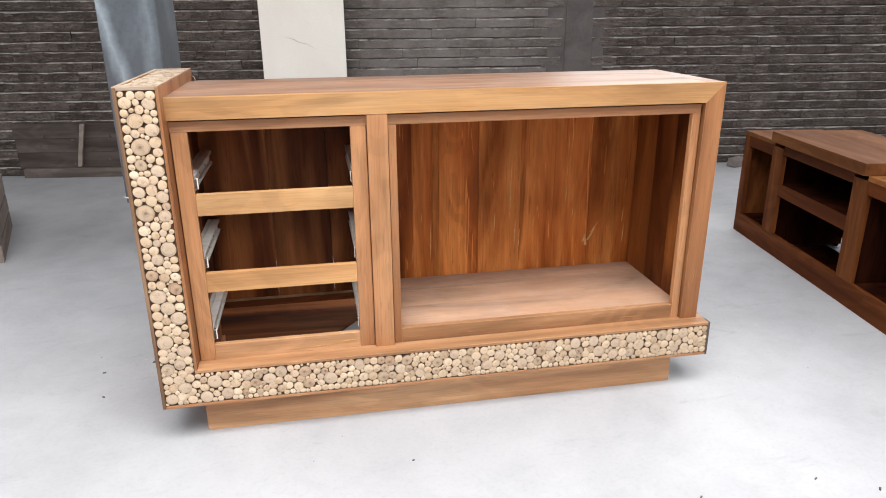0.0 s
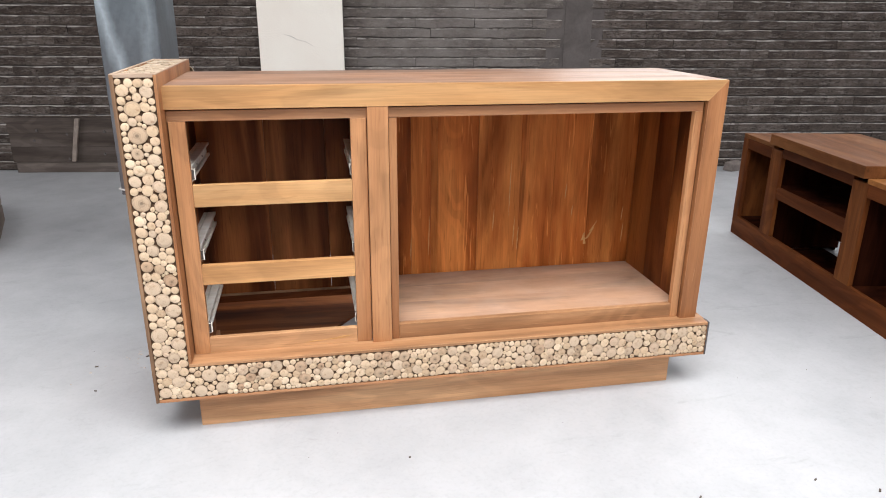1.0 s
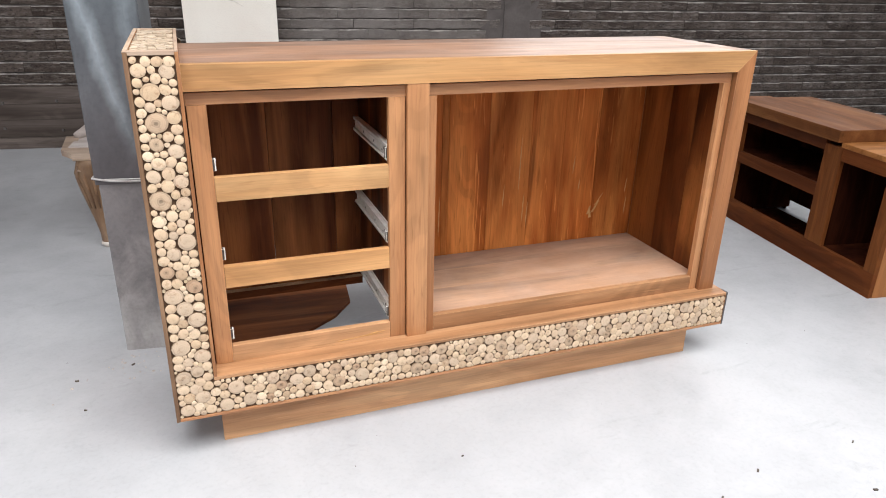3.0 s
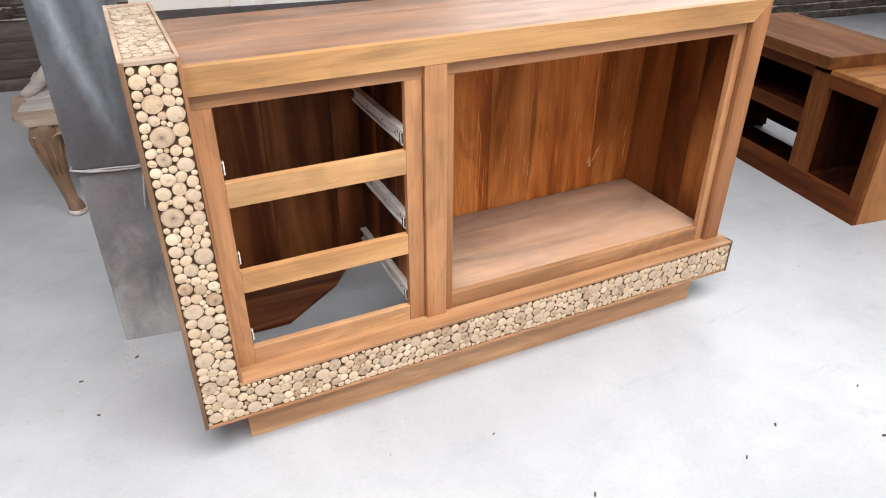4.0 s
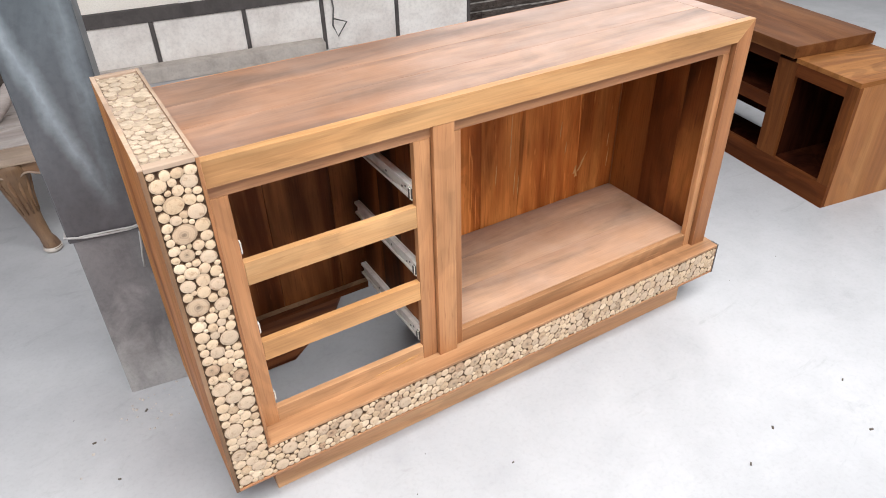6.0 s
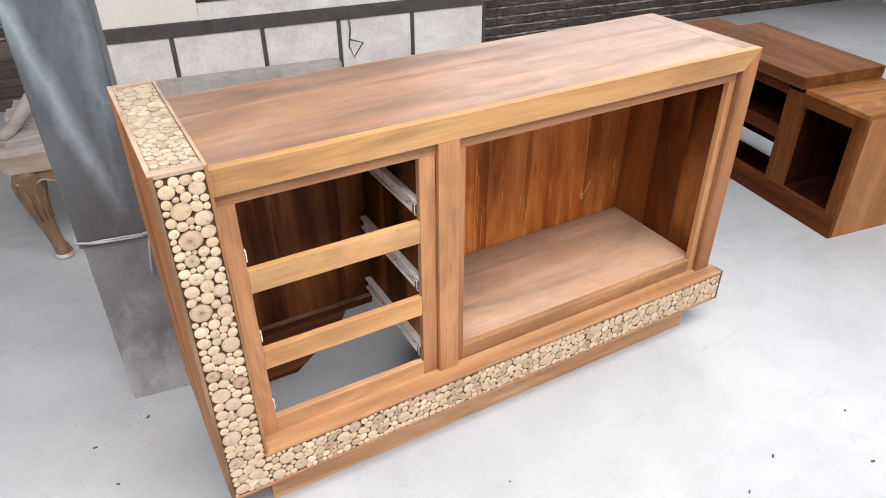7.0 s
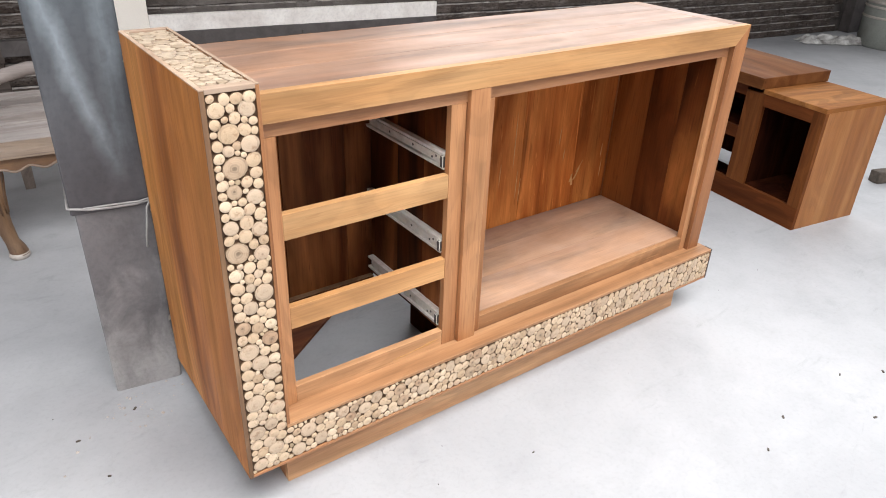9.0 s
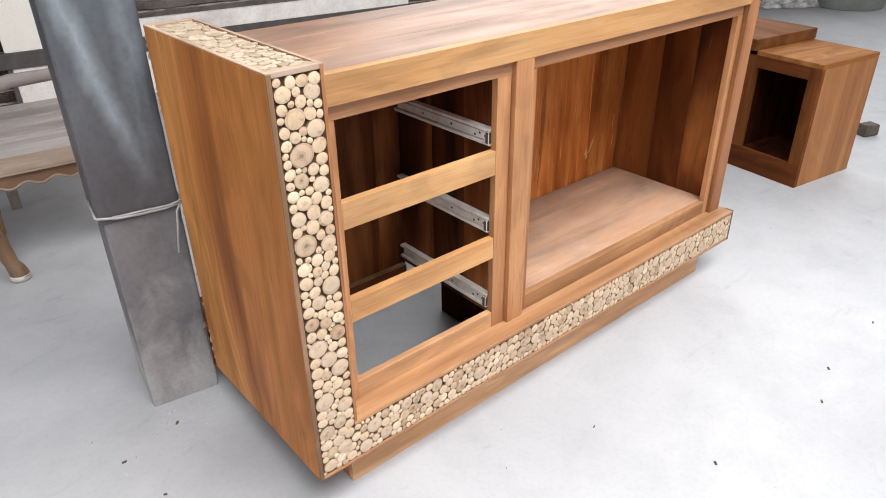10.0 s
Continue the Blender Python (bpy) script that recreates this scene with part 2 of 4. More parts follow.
def leaning_streak(nodes, links, x0, z0, lean, half, strength):
    """A pale streak along a leaning line on the column's front: 1 on the line, 0 beside it."""
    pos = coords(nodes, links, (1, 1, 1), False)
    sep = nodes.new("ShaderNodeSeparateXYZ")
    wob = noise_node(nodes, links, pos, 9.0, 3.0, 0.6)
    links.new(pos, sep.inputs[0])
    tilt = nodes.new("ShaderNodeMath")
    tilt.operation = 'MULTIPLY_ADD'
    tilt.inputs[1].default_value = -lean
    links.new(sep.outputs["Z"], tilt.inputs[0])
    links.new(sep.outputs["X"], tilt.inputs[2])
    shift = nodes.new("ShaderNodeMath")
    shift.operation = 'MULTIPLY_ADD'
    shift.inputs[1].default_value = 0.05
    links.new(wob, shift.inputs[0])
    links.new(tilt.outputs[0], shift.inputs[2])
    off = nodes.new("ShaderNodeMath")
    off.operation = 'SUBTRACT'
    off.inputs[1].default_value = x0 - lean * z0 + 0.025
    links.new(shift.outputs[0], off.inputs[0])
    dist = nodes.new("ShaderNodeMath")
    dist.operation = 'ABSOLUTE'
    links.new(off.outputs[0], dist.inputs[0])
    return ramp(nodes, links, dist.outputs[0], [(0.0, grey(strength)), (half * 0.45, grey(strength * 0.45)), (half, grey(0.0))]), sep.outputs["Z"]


def column_paint():
    m, nodes, links, bsdf = material("grey_column_paint")
    tilted = coords(nodes, links, (7, 7, 1.6), False)
    tilted.node.inputs["Rotation"].default_value = (0, radians(13), 0)
    flow = noise_node(nodes, links, tilted, 1.0, 5.0, 0.6, 0.8)
    main, height = leaning_streak(nodes, links, 0.048, 1.11, -0.22, 0.036, 0.85)
    other, _ = leaning_streak(nodes, links, 0.158, 1.07, 0.05, 0.035, 0.5)
    # the shaft's colour turns paler and bluer with height
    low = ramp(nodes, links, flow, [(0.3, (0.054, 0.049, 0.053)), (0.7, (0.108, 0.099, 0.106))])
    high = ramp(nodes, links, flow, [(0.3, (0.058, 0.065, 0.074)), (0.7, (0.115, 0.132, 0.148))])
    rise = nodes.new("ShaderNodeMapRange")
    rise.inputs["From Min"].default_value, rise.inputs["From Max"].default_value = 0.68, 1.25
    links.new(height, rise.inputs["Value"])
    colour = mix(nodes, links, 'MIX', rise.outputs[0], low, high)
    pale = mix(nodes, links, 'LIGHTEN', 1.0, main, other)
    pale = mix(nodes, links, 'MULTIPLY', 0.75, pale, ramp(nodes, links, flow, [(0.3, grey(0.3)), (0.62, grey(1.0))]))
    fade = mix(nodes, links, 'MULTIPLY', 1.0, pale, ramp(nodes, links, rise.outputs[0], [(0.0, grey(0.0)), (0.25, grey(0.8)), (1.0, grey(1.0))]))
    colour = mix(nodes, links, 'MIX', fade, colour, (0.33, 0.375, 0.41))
    speck = noise_node(nodes, links, coords(nodes, links, (1, 1, 1), False), 55, 5.0, 0.65)
    colour = mix(nodes, links, 'MULTIPLY', 0.5, colour, ramp(nodes, links, speck, [(0.3, grey(0.7)), (0.55, grey(1.0))]))
    links.new(colour, bsdf.inputs["Base Color"])
    bsdf.inputs["Roughness"].default_value = 0.40
    bsdf.inputs["Specular IOR Level"].default_value = 0.36
    bump(nodes, links, bsdf, flow, 0.35, 0.008)
    return m


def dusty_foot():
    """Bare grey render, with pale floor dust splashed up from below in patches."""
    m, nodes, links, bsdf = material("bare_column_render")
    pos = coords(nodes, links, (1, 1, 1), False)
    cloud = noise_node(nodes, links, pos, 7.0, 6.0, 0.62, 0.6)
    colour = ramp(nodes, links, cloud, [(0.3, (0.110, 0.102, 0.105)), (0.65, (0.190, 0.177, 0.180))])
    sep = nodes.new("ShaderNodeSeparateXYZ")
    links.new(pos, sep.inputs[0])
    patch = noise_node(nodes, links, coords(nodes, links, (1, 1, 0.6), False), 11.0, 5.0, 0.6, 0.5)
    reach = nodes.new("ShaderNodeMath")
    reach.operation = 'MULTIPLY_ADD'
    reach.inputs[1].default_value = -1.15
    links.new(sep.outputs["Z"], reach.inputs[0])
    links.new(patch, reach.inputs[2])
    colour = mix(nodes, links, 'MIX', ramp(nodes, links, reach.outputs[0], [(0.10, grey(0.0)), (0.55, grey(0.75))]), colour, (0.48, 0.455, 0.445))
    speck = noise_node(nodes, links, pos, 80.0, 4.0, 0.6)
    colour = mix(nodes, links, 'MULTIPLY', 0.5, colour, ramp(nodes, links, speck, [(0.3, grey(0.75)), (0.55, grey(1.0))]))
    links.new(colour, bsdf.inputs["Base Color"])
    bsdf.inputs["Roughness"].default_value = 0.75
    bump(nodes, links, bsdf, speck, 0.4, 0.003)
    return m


def concrete_floor():
    m, nodes, links, bsdf = material("pale_concrete_floor")
    big = noise_node(nodes, links, coords(nodes, links, (1, 1, 1), False), 0.8, 6.0, 0.6, 0.7)
    colour = ramp(nodes, links, big, [(0.3, (0.352, 0.354, 0.369)), (0.6, (0.446, 0.447, 0.462))])
    mid = noise_node(nodes, links, coords(nodes, links, (1, 1, 1), False), 5.0, 8.0, 0.7, 0.3)
    colour = mix(nodes, links, 'MULTIPLY', 0.55, colour, ramp(nodes, links, mid, [(0.3, grey(0.84)), (0.58, grey(1.0))]))
    scuff = noise_node(nodes, links, coords(nodes, links, (1.0, 2.2, 1.0), False), 2.6, 7.0, 0.72, 1.2)
    colour = mix(nodes, links, 'MULTIPLY', 0.6, colour, ramp(nodes, links, scuff, [(0.28, grey(0.72)), (0.42, grey(1.0))]))
    fine = noise_node(nodes, links, coords(nodes, links, (1, 1, 1), False), 70.0, 4.0, 0.6)
    colour = mix(nodes, links, 'MULTIPLY', 0.35, colour, ramp(nodes, links, fine, [(0.28, grey(0.8)), (0.5, grey(1.0))]))
    links.new(colour, bsdf.inputs["Base Color"])
    links.new(ramp(nodes, links, mid, [(0.3, grey(0.62)), (0.7, grey(0.46))]), bsdf.inputs["Roughness"])
    bump(nodes, links, bsdf, mid, 0.12, 0.004)
    return m


def brick_material(name, island):
    m, nodes, links, bsdf = material(name)
    if island:
        geo = nodes.new("ShaderNodeNewGeometry")
        rnd = geo.outputs["Random Per Island"]
    else:
        rnd = nodes.new("ShaderNodeObjectInfo").outputs["Random"]
    base = ramp(nodes, links, rnd, [(0.0, (0.052, 0.038, 0.032)), (0.5, (0.072, 0.055, 0.047)), (1.0, (0.098, 0.077, 0.067))])
    cloud = noise_node(nodes, links, coords(nodes, links, (1, 1, 1), False, "Object" if island else "Object"), 9.0, 7.0, 0.7)
    colour = mix(nodes, links, 'MULTIPLY', 0.8, base, ramp(nodes, links, cloud, [(0.3, grey(0.42)), (0.7, grey(1.4))]))
    salt = noise_node(nodes, links, coords(nodes, links, (0.4, 1, 2.2), not island), 20.0, 8.0, 0.78)
    colour = mix(nodes, links, 'MIX', ramp(nodes, links, salt, [(0.50, grey(0.0)), (0.70, grey(0.7))]), colour, (0.25, 0.222, 0.205))
    pit = noise_node(nodes, links, coords(nodes, links, (0.7, 1, 1.3), not island), 62.0, 4.0, 0.7)
    colour = mix(nodes, links, 'MULTIPLY', 1.0, colour, ramp(nodes, links, pit, [(0.34, grey(0.35)), (0.45, grey(1.0)), (0.66, grey(1.25))]))
    # plaster dust smeared over the bricks beside the pilaster
    place = nodes.new("ShaderNodeNewGeometry").outputs["Position"]
    sep = nodes.new("ShaderNodeSeparateXYZ")
    links.new(place, sep.inputs[0])
    reach = nodes.new("ShaderNodeMapRange")
    reach.inputs["From Min"].default_value, reach.inputs["From Max"].default_value = 0.0, 4.0
    links.new(sep.outputs["X"], reach.inputs["Value"])
    patch = noise_node(nodes, links, place, 3.0, 6.0, 0.7)
    film = mix(nodes, links, 'MULTIPLY', 1.0, ramp(nodes, links, reach.outputs[0], [(0.12, grey(0.0)), (0.3, grey(0.7)), (0.55, grey(0.62)), (0.74, grey(0.03))]), ramp(nodes, links, patch, [(0.3, grey(0.25)), (0.6, grey(1.0))]))
    colour = mix(nodes, links, 'MIX', film, colour, (0.27, 0.243, 0.228))
    links.new(colour, bsdf.inputs["Base Color"])
    bsdf.inputs["Roughness"].default_value = 0.9
    bsdf.inputs["Specular IOR Level"].default_value = 0.15
    bump(nodes, links, bsdf, salt, 0.9, 0.010)
    return m


def slice_material(name, tints, heart):
    """Cut branch ends: pith, faint rings, pale sapwood; every disc its own tint."""
    m, nodes, links, bsdf = material(name)
    tex = nodes.new("ShaderNodeTexCoord")
    flat = nodes.new("ShaderNodeVectorMath")
    flat.operation = 'MULTIPLY'
    flat.inputs[1].default_value = (1, 1, 0)
    stray = nodes.new("ShaderNodeCombineXYZ")
    drift = nodes.new("ShaderNodeMapRange")
    drift.inputs["To Min"].default_value, drift.inputs["To Max"].default_value = -0.28, 0.28
    links.new(nodes.new("ShaderNodeObjectInfo").outputs["Random"], drift.inputs["Value"])
    links.new(drift.outputs[0], stray.inputs["X"])
    moved = nodes.new("ShaderNodeVectorMath")
    links.new(tex.outputs["Object"], moved.inputs[0])
    links.new(stray.outputs[0], moved.inputs[1])
    links.new(moved.outputs[0], flat.inputs[0])
    wob = noise_node(nodes, links, coords(nodes, links, (2.2, 2.2, 0)), 1.0, 3.0, 0.6)
    length = nodes.new("ShaderNodeVectorMath")
    length.operation = 'LENGTH'
    links.new(flat.outputs[0], length.inputs[0])
    add = nodes.new("ShaderNodeMath")
    add.operation = 'MULTIPLY_ADD'
    add.inputs[1].default_value = 0.35
    links.new(wob, add.inputs[0])
    links.new(length.outputs["Value"], add.inputs[2])
    info = nodes.new("ShaderNodeObjectInfo")
    tint = ramp(nodes, links, info.outputs["Random"], tints)
    core = ramp(nodes, links, add.outputs[0], heart)
    colour = mix(nodes, links, 'MULTIPLY', 0.7, tint, core)
    rings = nodes.new("ShaderNodeMath")
    rings.operation = 'SINE'
    scaled = nodes.new("ShaderNodeMath")
    scaled.operation = 'MULTIPLY'
    scaled.inputs[1].default_value = 34.0
    links.new(add.outputs[0], scaled.inputs[0])
    links.new(scaled.outputs[0], rings.inputs[0])
    colour = mix(nodes, links, 'MULTIPLY', 0.2, colour, ramp(nodes, links, rings.outputs[0], [(0.0, (0.68, 0.6, 0.52)), (0.5, grey(1.0))]))
    blot = noise_node(nodes, links, coords(nodes, links, (1.6, 1.6, 0)), 1.0, 5.0, 0.7)
    colour = mix(nodes, links, 'MULTIPLY', 0.8, colour, ramp(nodes, links, blot, [(0.30, (0.55, 0.42, 0.32)), (0.46, grey(1.0))]))
    links.new(colour, bsdf.inputs["Base Color"])
    bsdf.inputs["Roughness"].default_value = 0.6
    bump(nodes, links, bsdf, rings.outputs[0], 0.12, 0.0006)
    return m


def joined_slice_material(name, gain):
    m, nodes, links, bsdf = material(name)
    geo = nodes.new("ShaderNodeNewGeometry")
    tint = ramp(nodes, links, geo.outputs["Random Per Island"], [(0.0, (0.36, 0.28, 0.19)), (0.3, (0.50, 0.40, 0.285)), (0.7, (0.58, 0.475, 0.35)), (1.0, (0.44, 0.36, 0.265))])
    cloud = noise_node(nodes, links, coords(nodes, links), 70.0, 5.0, 0.65)
    tint = mix(nodes, links, 'MULTIPLY', 1.0, tint, gain)
    colour = mix(nodes, links, 'MULTIPLY', 0.8, tint, ramp(nodes, links, cloud, [(0.3, grey(0.62)), (0.6, grey(1.05))]))
    links.new(colour, bsdf.inputs["Base Color"])
    bsdf.inputs["Roughness"].default_value = 0.75
    bump(nodes, links, bsdf, cloud, 0.4, 0.002)
    return m


PALE = [(0.0, (0.48, 0.335, 0.215)), (0.12, (0.57, 0.41, 0.265)), (0.3, (0.63, 0.465, 0.31)), (0.6, (0.68, 0.515, 0.355)), (0.8, (0.59, 0.425, 0.285)), (1.0, (0.76, 0.60, 0.43))]
TAN = [(0.0, (0.50, 0.375, 0.265)), (0.5, (0.60, 0.455, 0.325)), (1.0, (0.55, 0.40, 0.28))]
BROWN = [(0.0, (0.43, 0.305, 0.20)), (0.5, (0.51, 0.37, 0.25)), (1.0, (0.45, 0.29, 0.18))]
slice_tan = slice_material("branch_slice_tan", TAN, [(0.17, grey(0.42)), (0.26, grey(0.9)), (0.6, grey(0.97)), (0.97, grey(1.0)), (1.15, grey(0.74))])
slice_face = slice_material("branch_slice_face", PALE, [(0.17, grey(0.5)), (0.24, grey(0.9)), (0.6, grey(0.97)), (0.97, grey(1.0)), (1.15, grey(0.74))])
slice_dark = slice_material("branch_slice_dark_heart", BROWN, [(0.20, grey(0.12)), (0.33, grey(0.4)), (0.42, grey(0.8)), (0.5, grey(0.62)), (0.6, grey(0.95)), (0.97, grey(1.0)), (1.15, grey(0.7))])
slice_dusty = joined_slice_material("branch_slice_dusty", (0.86, 0.83, 0.83))
slice_fresh = joined_slice_material("branch_slice_small", (1.12, 1.06, 0.97))
bark = painted("bark_rim", (0.19, 0.115, 0.062), (0.085, 0.05, 0.027), 0.9, 60.0)
column_grey = column_paint()
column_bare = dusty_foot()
floor_grey = concrete_floor()
# dusty lips coloured paler for the light they catch from above
lit_brick_lip = painted("lit_dusty_brick_lip", (0.46, 0.415, 0.385), (0.075, 0.063, 0.057), 0.9, 11.0, 50.0, 0.5)
brick_single = brick_material("dark_brick", False)
brick_joined = brick_material("dark_brick_field", True)


# ---- building helpers ----
def box(bm, x0, x1, y0, y1, z0, z1, bevel=0.0015):
    """A box with eased edges, added to bm."""
    vs = [bm.verts.new((x, y, z)) for x in (x0, x1) for y in (y0, y1) for z in (z0, z1)]
    faces = [bm.faces.new([vs[i] for i in q]) for q in ((0, 1, 3, 2), (4, 6, 7, 5), (0, 4, 5, 1), (2, 3, 7, 6), (0, 2, 6, 4), (1, 5, 7, 3))]
    if bevel:
        edges = list({e for f in faces for e in f.edges})
        bmesh.ops.bevel(bm, geom=edges, offset=bevel, segments=2, profile=0.6, affect='EDGES')
    return bm


def prism(bm, outline, axis, a, b):
    """An outline in the plane across an axis ('x', 'y' or 'z'), pulled from a to b along it."""
    def at(p, v):
        return {"x": (v, p[0], p[1]), "y": (p[0], v, p[1]), "z": (p[0], p[1], v)}[axis]
    lo = [bm.verts.new(at(p, a)) for p in outline]
    hi = [bm.verts.new(at(p, b)) for p in outline]
    n = len(outline)
    bm.faces.new(lo)
    bm.faces.new(hi[::-1])
    for i in range(n):
        bm.faces.new((lo[i], hi[i], hi[(i + 1) % n], lo[(i + 1) % n]))
    bmesh.ops.recalc_face_normals(bm, faces=bm.faces)
    return bm


def tube(bm, points, radii, sides=10):
    """A round bar through points, with a radius at each."""
    rings = []
    pts = [Vector(p) for p in points]
    for i, p in enumerate(pts):
        d = (pts[min(i + 1, len(pts) - 1)] - pts[max(i - 1, 0)]).normalized()
        u = d.orthogonal().normalized() if i == 0 else (rings[-1][1] - d * rings[-1][1].dot(d)).normalized()
        v = d.cross(u)
        r = radii[i] if isinstance(radii, (list, tuple)) else radii
        ring = [bm.verts.new(p + r * (math.cos(k * math.tau / sides) * u + math.sin(k * math.tau / sides) * v)) for k in range(sides)]
        rings.append((ring, u))
    for (a, _), (b, _) in zip(rings, rings[1:]):
        for k in range(sides):
            bm.faces.new((a[k], a[(k + 1) % sides], b[(k + 1) % sides], b[k]))
    bm.faces.new(rings[0][0][::-1])
    bm.faces.new(rings[-1][0])
    bmesh.ops.recalc_face_normals(bm, faces=bm.faces)
    return bm


def mesh_of(name, bm, *materials, smooth=False):
    me = bpy.data.meshes.new(name)
    bm.to_mesh(me)
    bm.free()
    for m in materials:
        me.materials.append(m)
    if smooth:
        for p in me.polygons:
            p.use_smooth = True
    return me


def part(name, bm, mat, parent, label="", smooth=False):
    ob = new(name, mesh_of(name, bm, mat, smooth=smooth))
    ob.parent = parent
    return tagged(ob, label)


def thing(name, m, label, category, group="", kind=""):
    ob = new(name)
    ob.matrix_world = m
    return tagged(ob, label, category, group, kind)


def solid(name, bm, mat, m, label, category="", group="", kind="", smooth=False):
    ob = new(name, mesh_of(name, bm, mat, smooth=smooth))
    ob.matrix_world = m
    return tagged(ob, label, category, group, kind)


def one_box(*args, **kw):
    return box(bmesh.new(), *args, **kw)


def ragged(x0, x1, y0, y1, z0, z1):
    """A square shaft whose arrises are chipped."""
    bm = bmesh.new()
    n = 60
    top = min(z1, z0 + 1.6)
    levels = [z0 + (top - z0) * i / n for i in range(n + 1)] + ([z1] if z1 > top else [])
    rings = []
    for z in levels:
        ring = []
        for x, y in ((x0, y0), (x1, y0), (x1, y1), (x0, y1)):
            sx, sy = (1 if x == x0 else -1), (1 if y == y0 else -1)
            c = 0.004 + 0.007 * max(0.0, noise.noise(Vector((x * 3, y * 3, z * 22)))) + 0.010 * max(0.0, noise.noise(Vector((x * 5, y, z * 7))) - 0.25)
            ends = [(x, y + sy * c), (x + sx * c, y)]
            ring += ends if (sx > 0) == (sy > 0) else ends[::-1]
        rings.append([bm.verts.new((px, py, z)) for px, py in ring])
    for a, b in zip(rings, rings[1:]):
        for k in range(8):
            fc = bm.faces.new((a[k], a[(k + 1) % 8], b[(k + 1) % 8], b[k]))
            if (a[k].co - a[(k + 1) % 8].co).length > 0.0128:
                fc.material_index = 1 if (a[k].co - a[(k + 1) % 8].co).length < 0.05 else 0
    bm.faces.new(rings[0])
    bm.faces.new(rings[-1])
    bmesh.ops.recalc_face_normals(bm, faces=bm.faces)
    return bm


HERE = Matrix.Identity(4)

# ---- setting ----
floor = solid("floor", one_box(-6, 10, -6, 5.2, -0.2, 0, bevel=0), floor_grey, HERE, "pale grey smooth concrete workshop floor with faint stains", "floor", kind="structure")
solid("ground", one_box(-400, 400, -400, 400, -0.5, -0.21, bevel=0), plaster_grey, HERE, "bare grey ground outside the workshop", "ground", kind="structure")

WALL = pose(0, 3.88, 0, 0, 0, -7.41)
WALL_TOP = 1.5
wall_north = solid("wall_north", one_box(-6.5, 9.5, -0.002, 0.2, 0, WALL_TOP, bevel=0), mortar, WALL, "dark grey brick wall with pale smeared mortar joints", "wall", kind="structure")
# unseen upper wall, added to keep sky reflections off the countertop's left part
solid("wall_north_upper", one_box(-6.5, 2.58, 0.0, 0.2, WALL_TOP + 0.001, 4.4, bevel=0), mortar, WALL, "unseen plain upper wall added to hold back sky light", "wall", kind="structure")
# unseen side wall, assumed to close the left
solid("wall_west", one_box(-6.2, -6, 1.5, 5.2, 0, 4.4, bevel=0), plaster_grey, HERE, "unseen plain grey side wall, assumed", "wall", kind="structure")
# unseen low wall, added to block low sky light from the front
solid("wall_south", one_box(-6.2, 10, -6.2, -6.0, 0, 2.2, bevel=0), roof_grey, HERE, "unseen plain grey low wall added to block low sky light", "wall", kind="structure")
# unseen roof; its opening is assumed, to let light in from above
bm = bmesh.new()
for x0, x1, y0, y1 in ((-6.2, -1.9, -6, 5.2), (2.9, 10, -6, 5.2), (-1.9, 2.9, -6, -4.0), (-1.9, 2.9, -0.4, 5.2)):
    box(bm, x0, x1, y0, y1, 4.4, 4.5, bevel=0)
ceiling = solid("ceiling", bm, roof_grey, HERE, "unseen grey sheet roof with an assumed open roof light", "ceiling", kind="structure")

# smooth pilaster let into the brick wall
solid("wall_pilaster", one_box(2.58, 2.80, -0.022, 0.01, 0, WALL_TOP - 0.01, bevel=0.004), plaster_grey, WALL, "smooth dark grey plastered pilaster in the brick wall", "pilaster", kind="structure")
solid("pilaster_backing", one_box(2.40, 2.98, -0.0125, 0.01, 0, WALL_TOP - 0.01, bevel=0), plaster_grey, WALL, "grey plaster smeared beside the pilaster", "pilaster", kind="structure")
solid("wall_pier", one_box(8.56, 9.49, -0.20, -0.015, 0, 4.39, bevel=0.02), pier_green, WALL, "greenish grey plastered pier at the end of the brick wall", "pier", kind="structure")
solid("wall_post", one_box(8.31, 8.50, -0.14, -0.015, 0, 4.39, bevel=0.01), dark_steel, WALL, "dark post standing against the brick wall", "post", kind="structure")

# grey column behind the counter: a glossy painted shaft over a bare dusty foot
COLUMN = pose(-0.180, 0.677, 0, 0, 0, -7.41)
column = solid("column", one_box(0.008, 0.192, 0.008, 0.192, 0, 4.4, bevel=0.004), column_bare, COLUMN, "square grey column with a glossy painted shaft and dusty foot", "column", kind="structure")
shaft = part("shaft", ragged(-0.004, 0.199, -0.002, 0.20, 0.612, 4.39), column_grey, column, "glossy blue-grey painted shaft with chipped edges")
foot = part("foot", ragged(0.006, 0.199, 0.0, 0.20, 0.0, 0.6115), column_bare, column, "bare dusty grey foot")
for ob in (shaft, foot):
    ob.data.materials.append(pale_plank)


# ---- reception counter ----
counter = thing("reception_counter", HERE, "unfinished teak reception counter with branch-slice inlay and empty drawer bays", "counter")

TX, TZ, TY = 0.116, 1.10, 0.58
BAND0, BAND1, BANDX = 0.122, 0.246, 1.832
# tower
part("side_panel", one_box(0, 0.010, 0.004, TY, BAND0, TZ - 0.003), side_z, counter, "broad teak side panel with vertical grain")
part("inner_side_panel", one_box(TX - 0.008, TX, 0.0, TY, BAND1, TZ - 0.003), teak_z, counter)
part("tower_core", one_box(0.010, TX - 0.008, 0.006, TY - 0.006, BAND0 + 0.008, TZ - 0.007, bevel=0), dark_gap, counter, "dark backing behind the slices")
part("dust_bed", one_box(0.0102, TX - 0.0082, 0.0242, TY - 0.0202, TZ - 0.0068, TZ - 0.0054, bevel=0), rim_tan, counter, "tan dust between the slices")
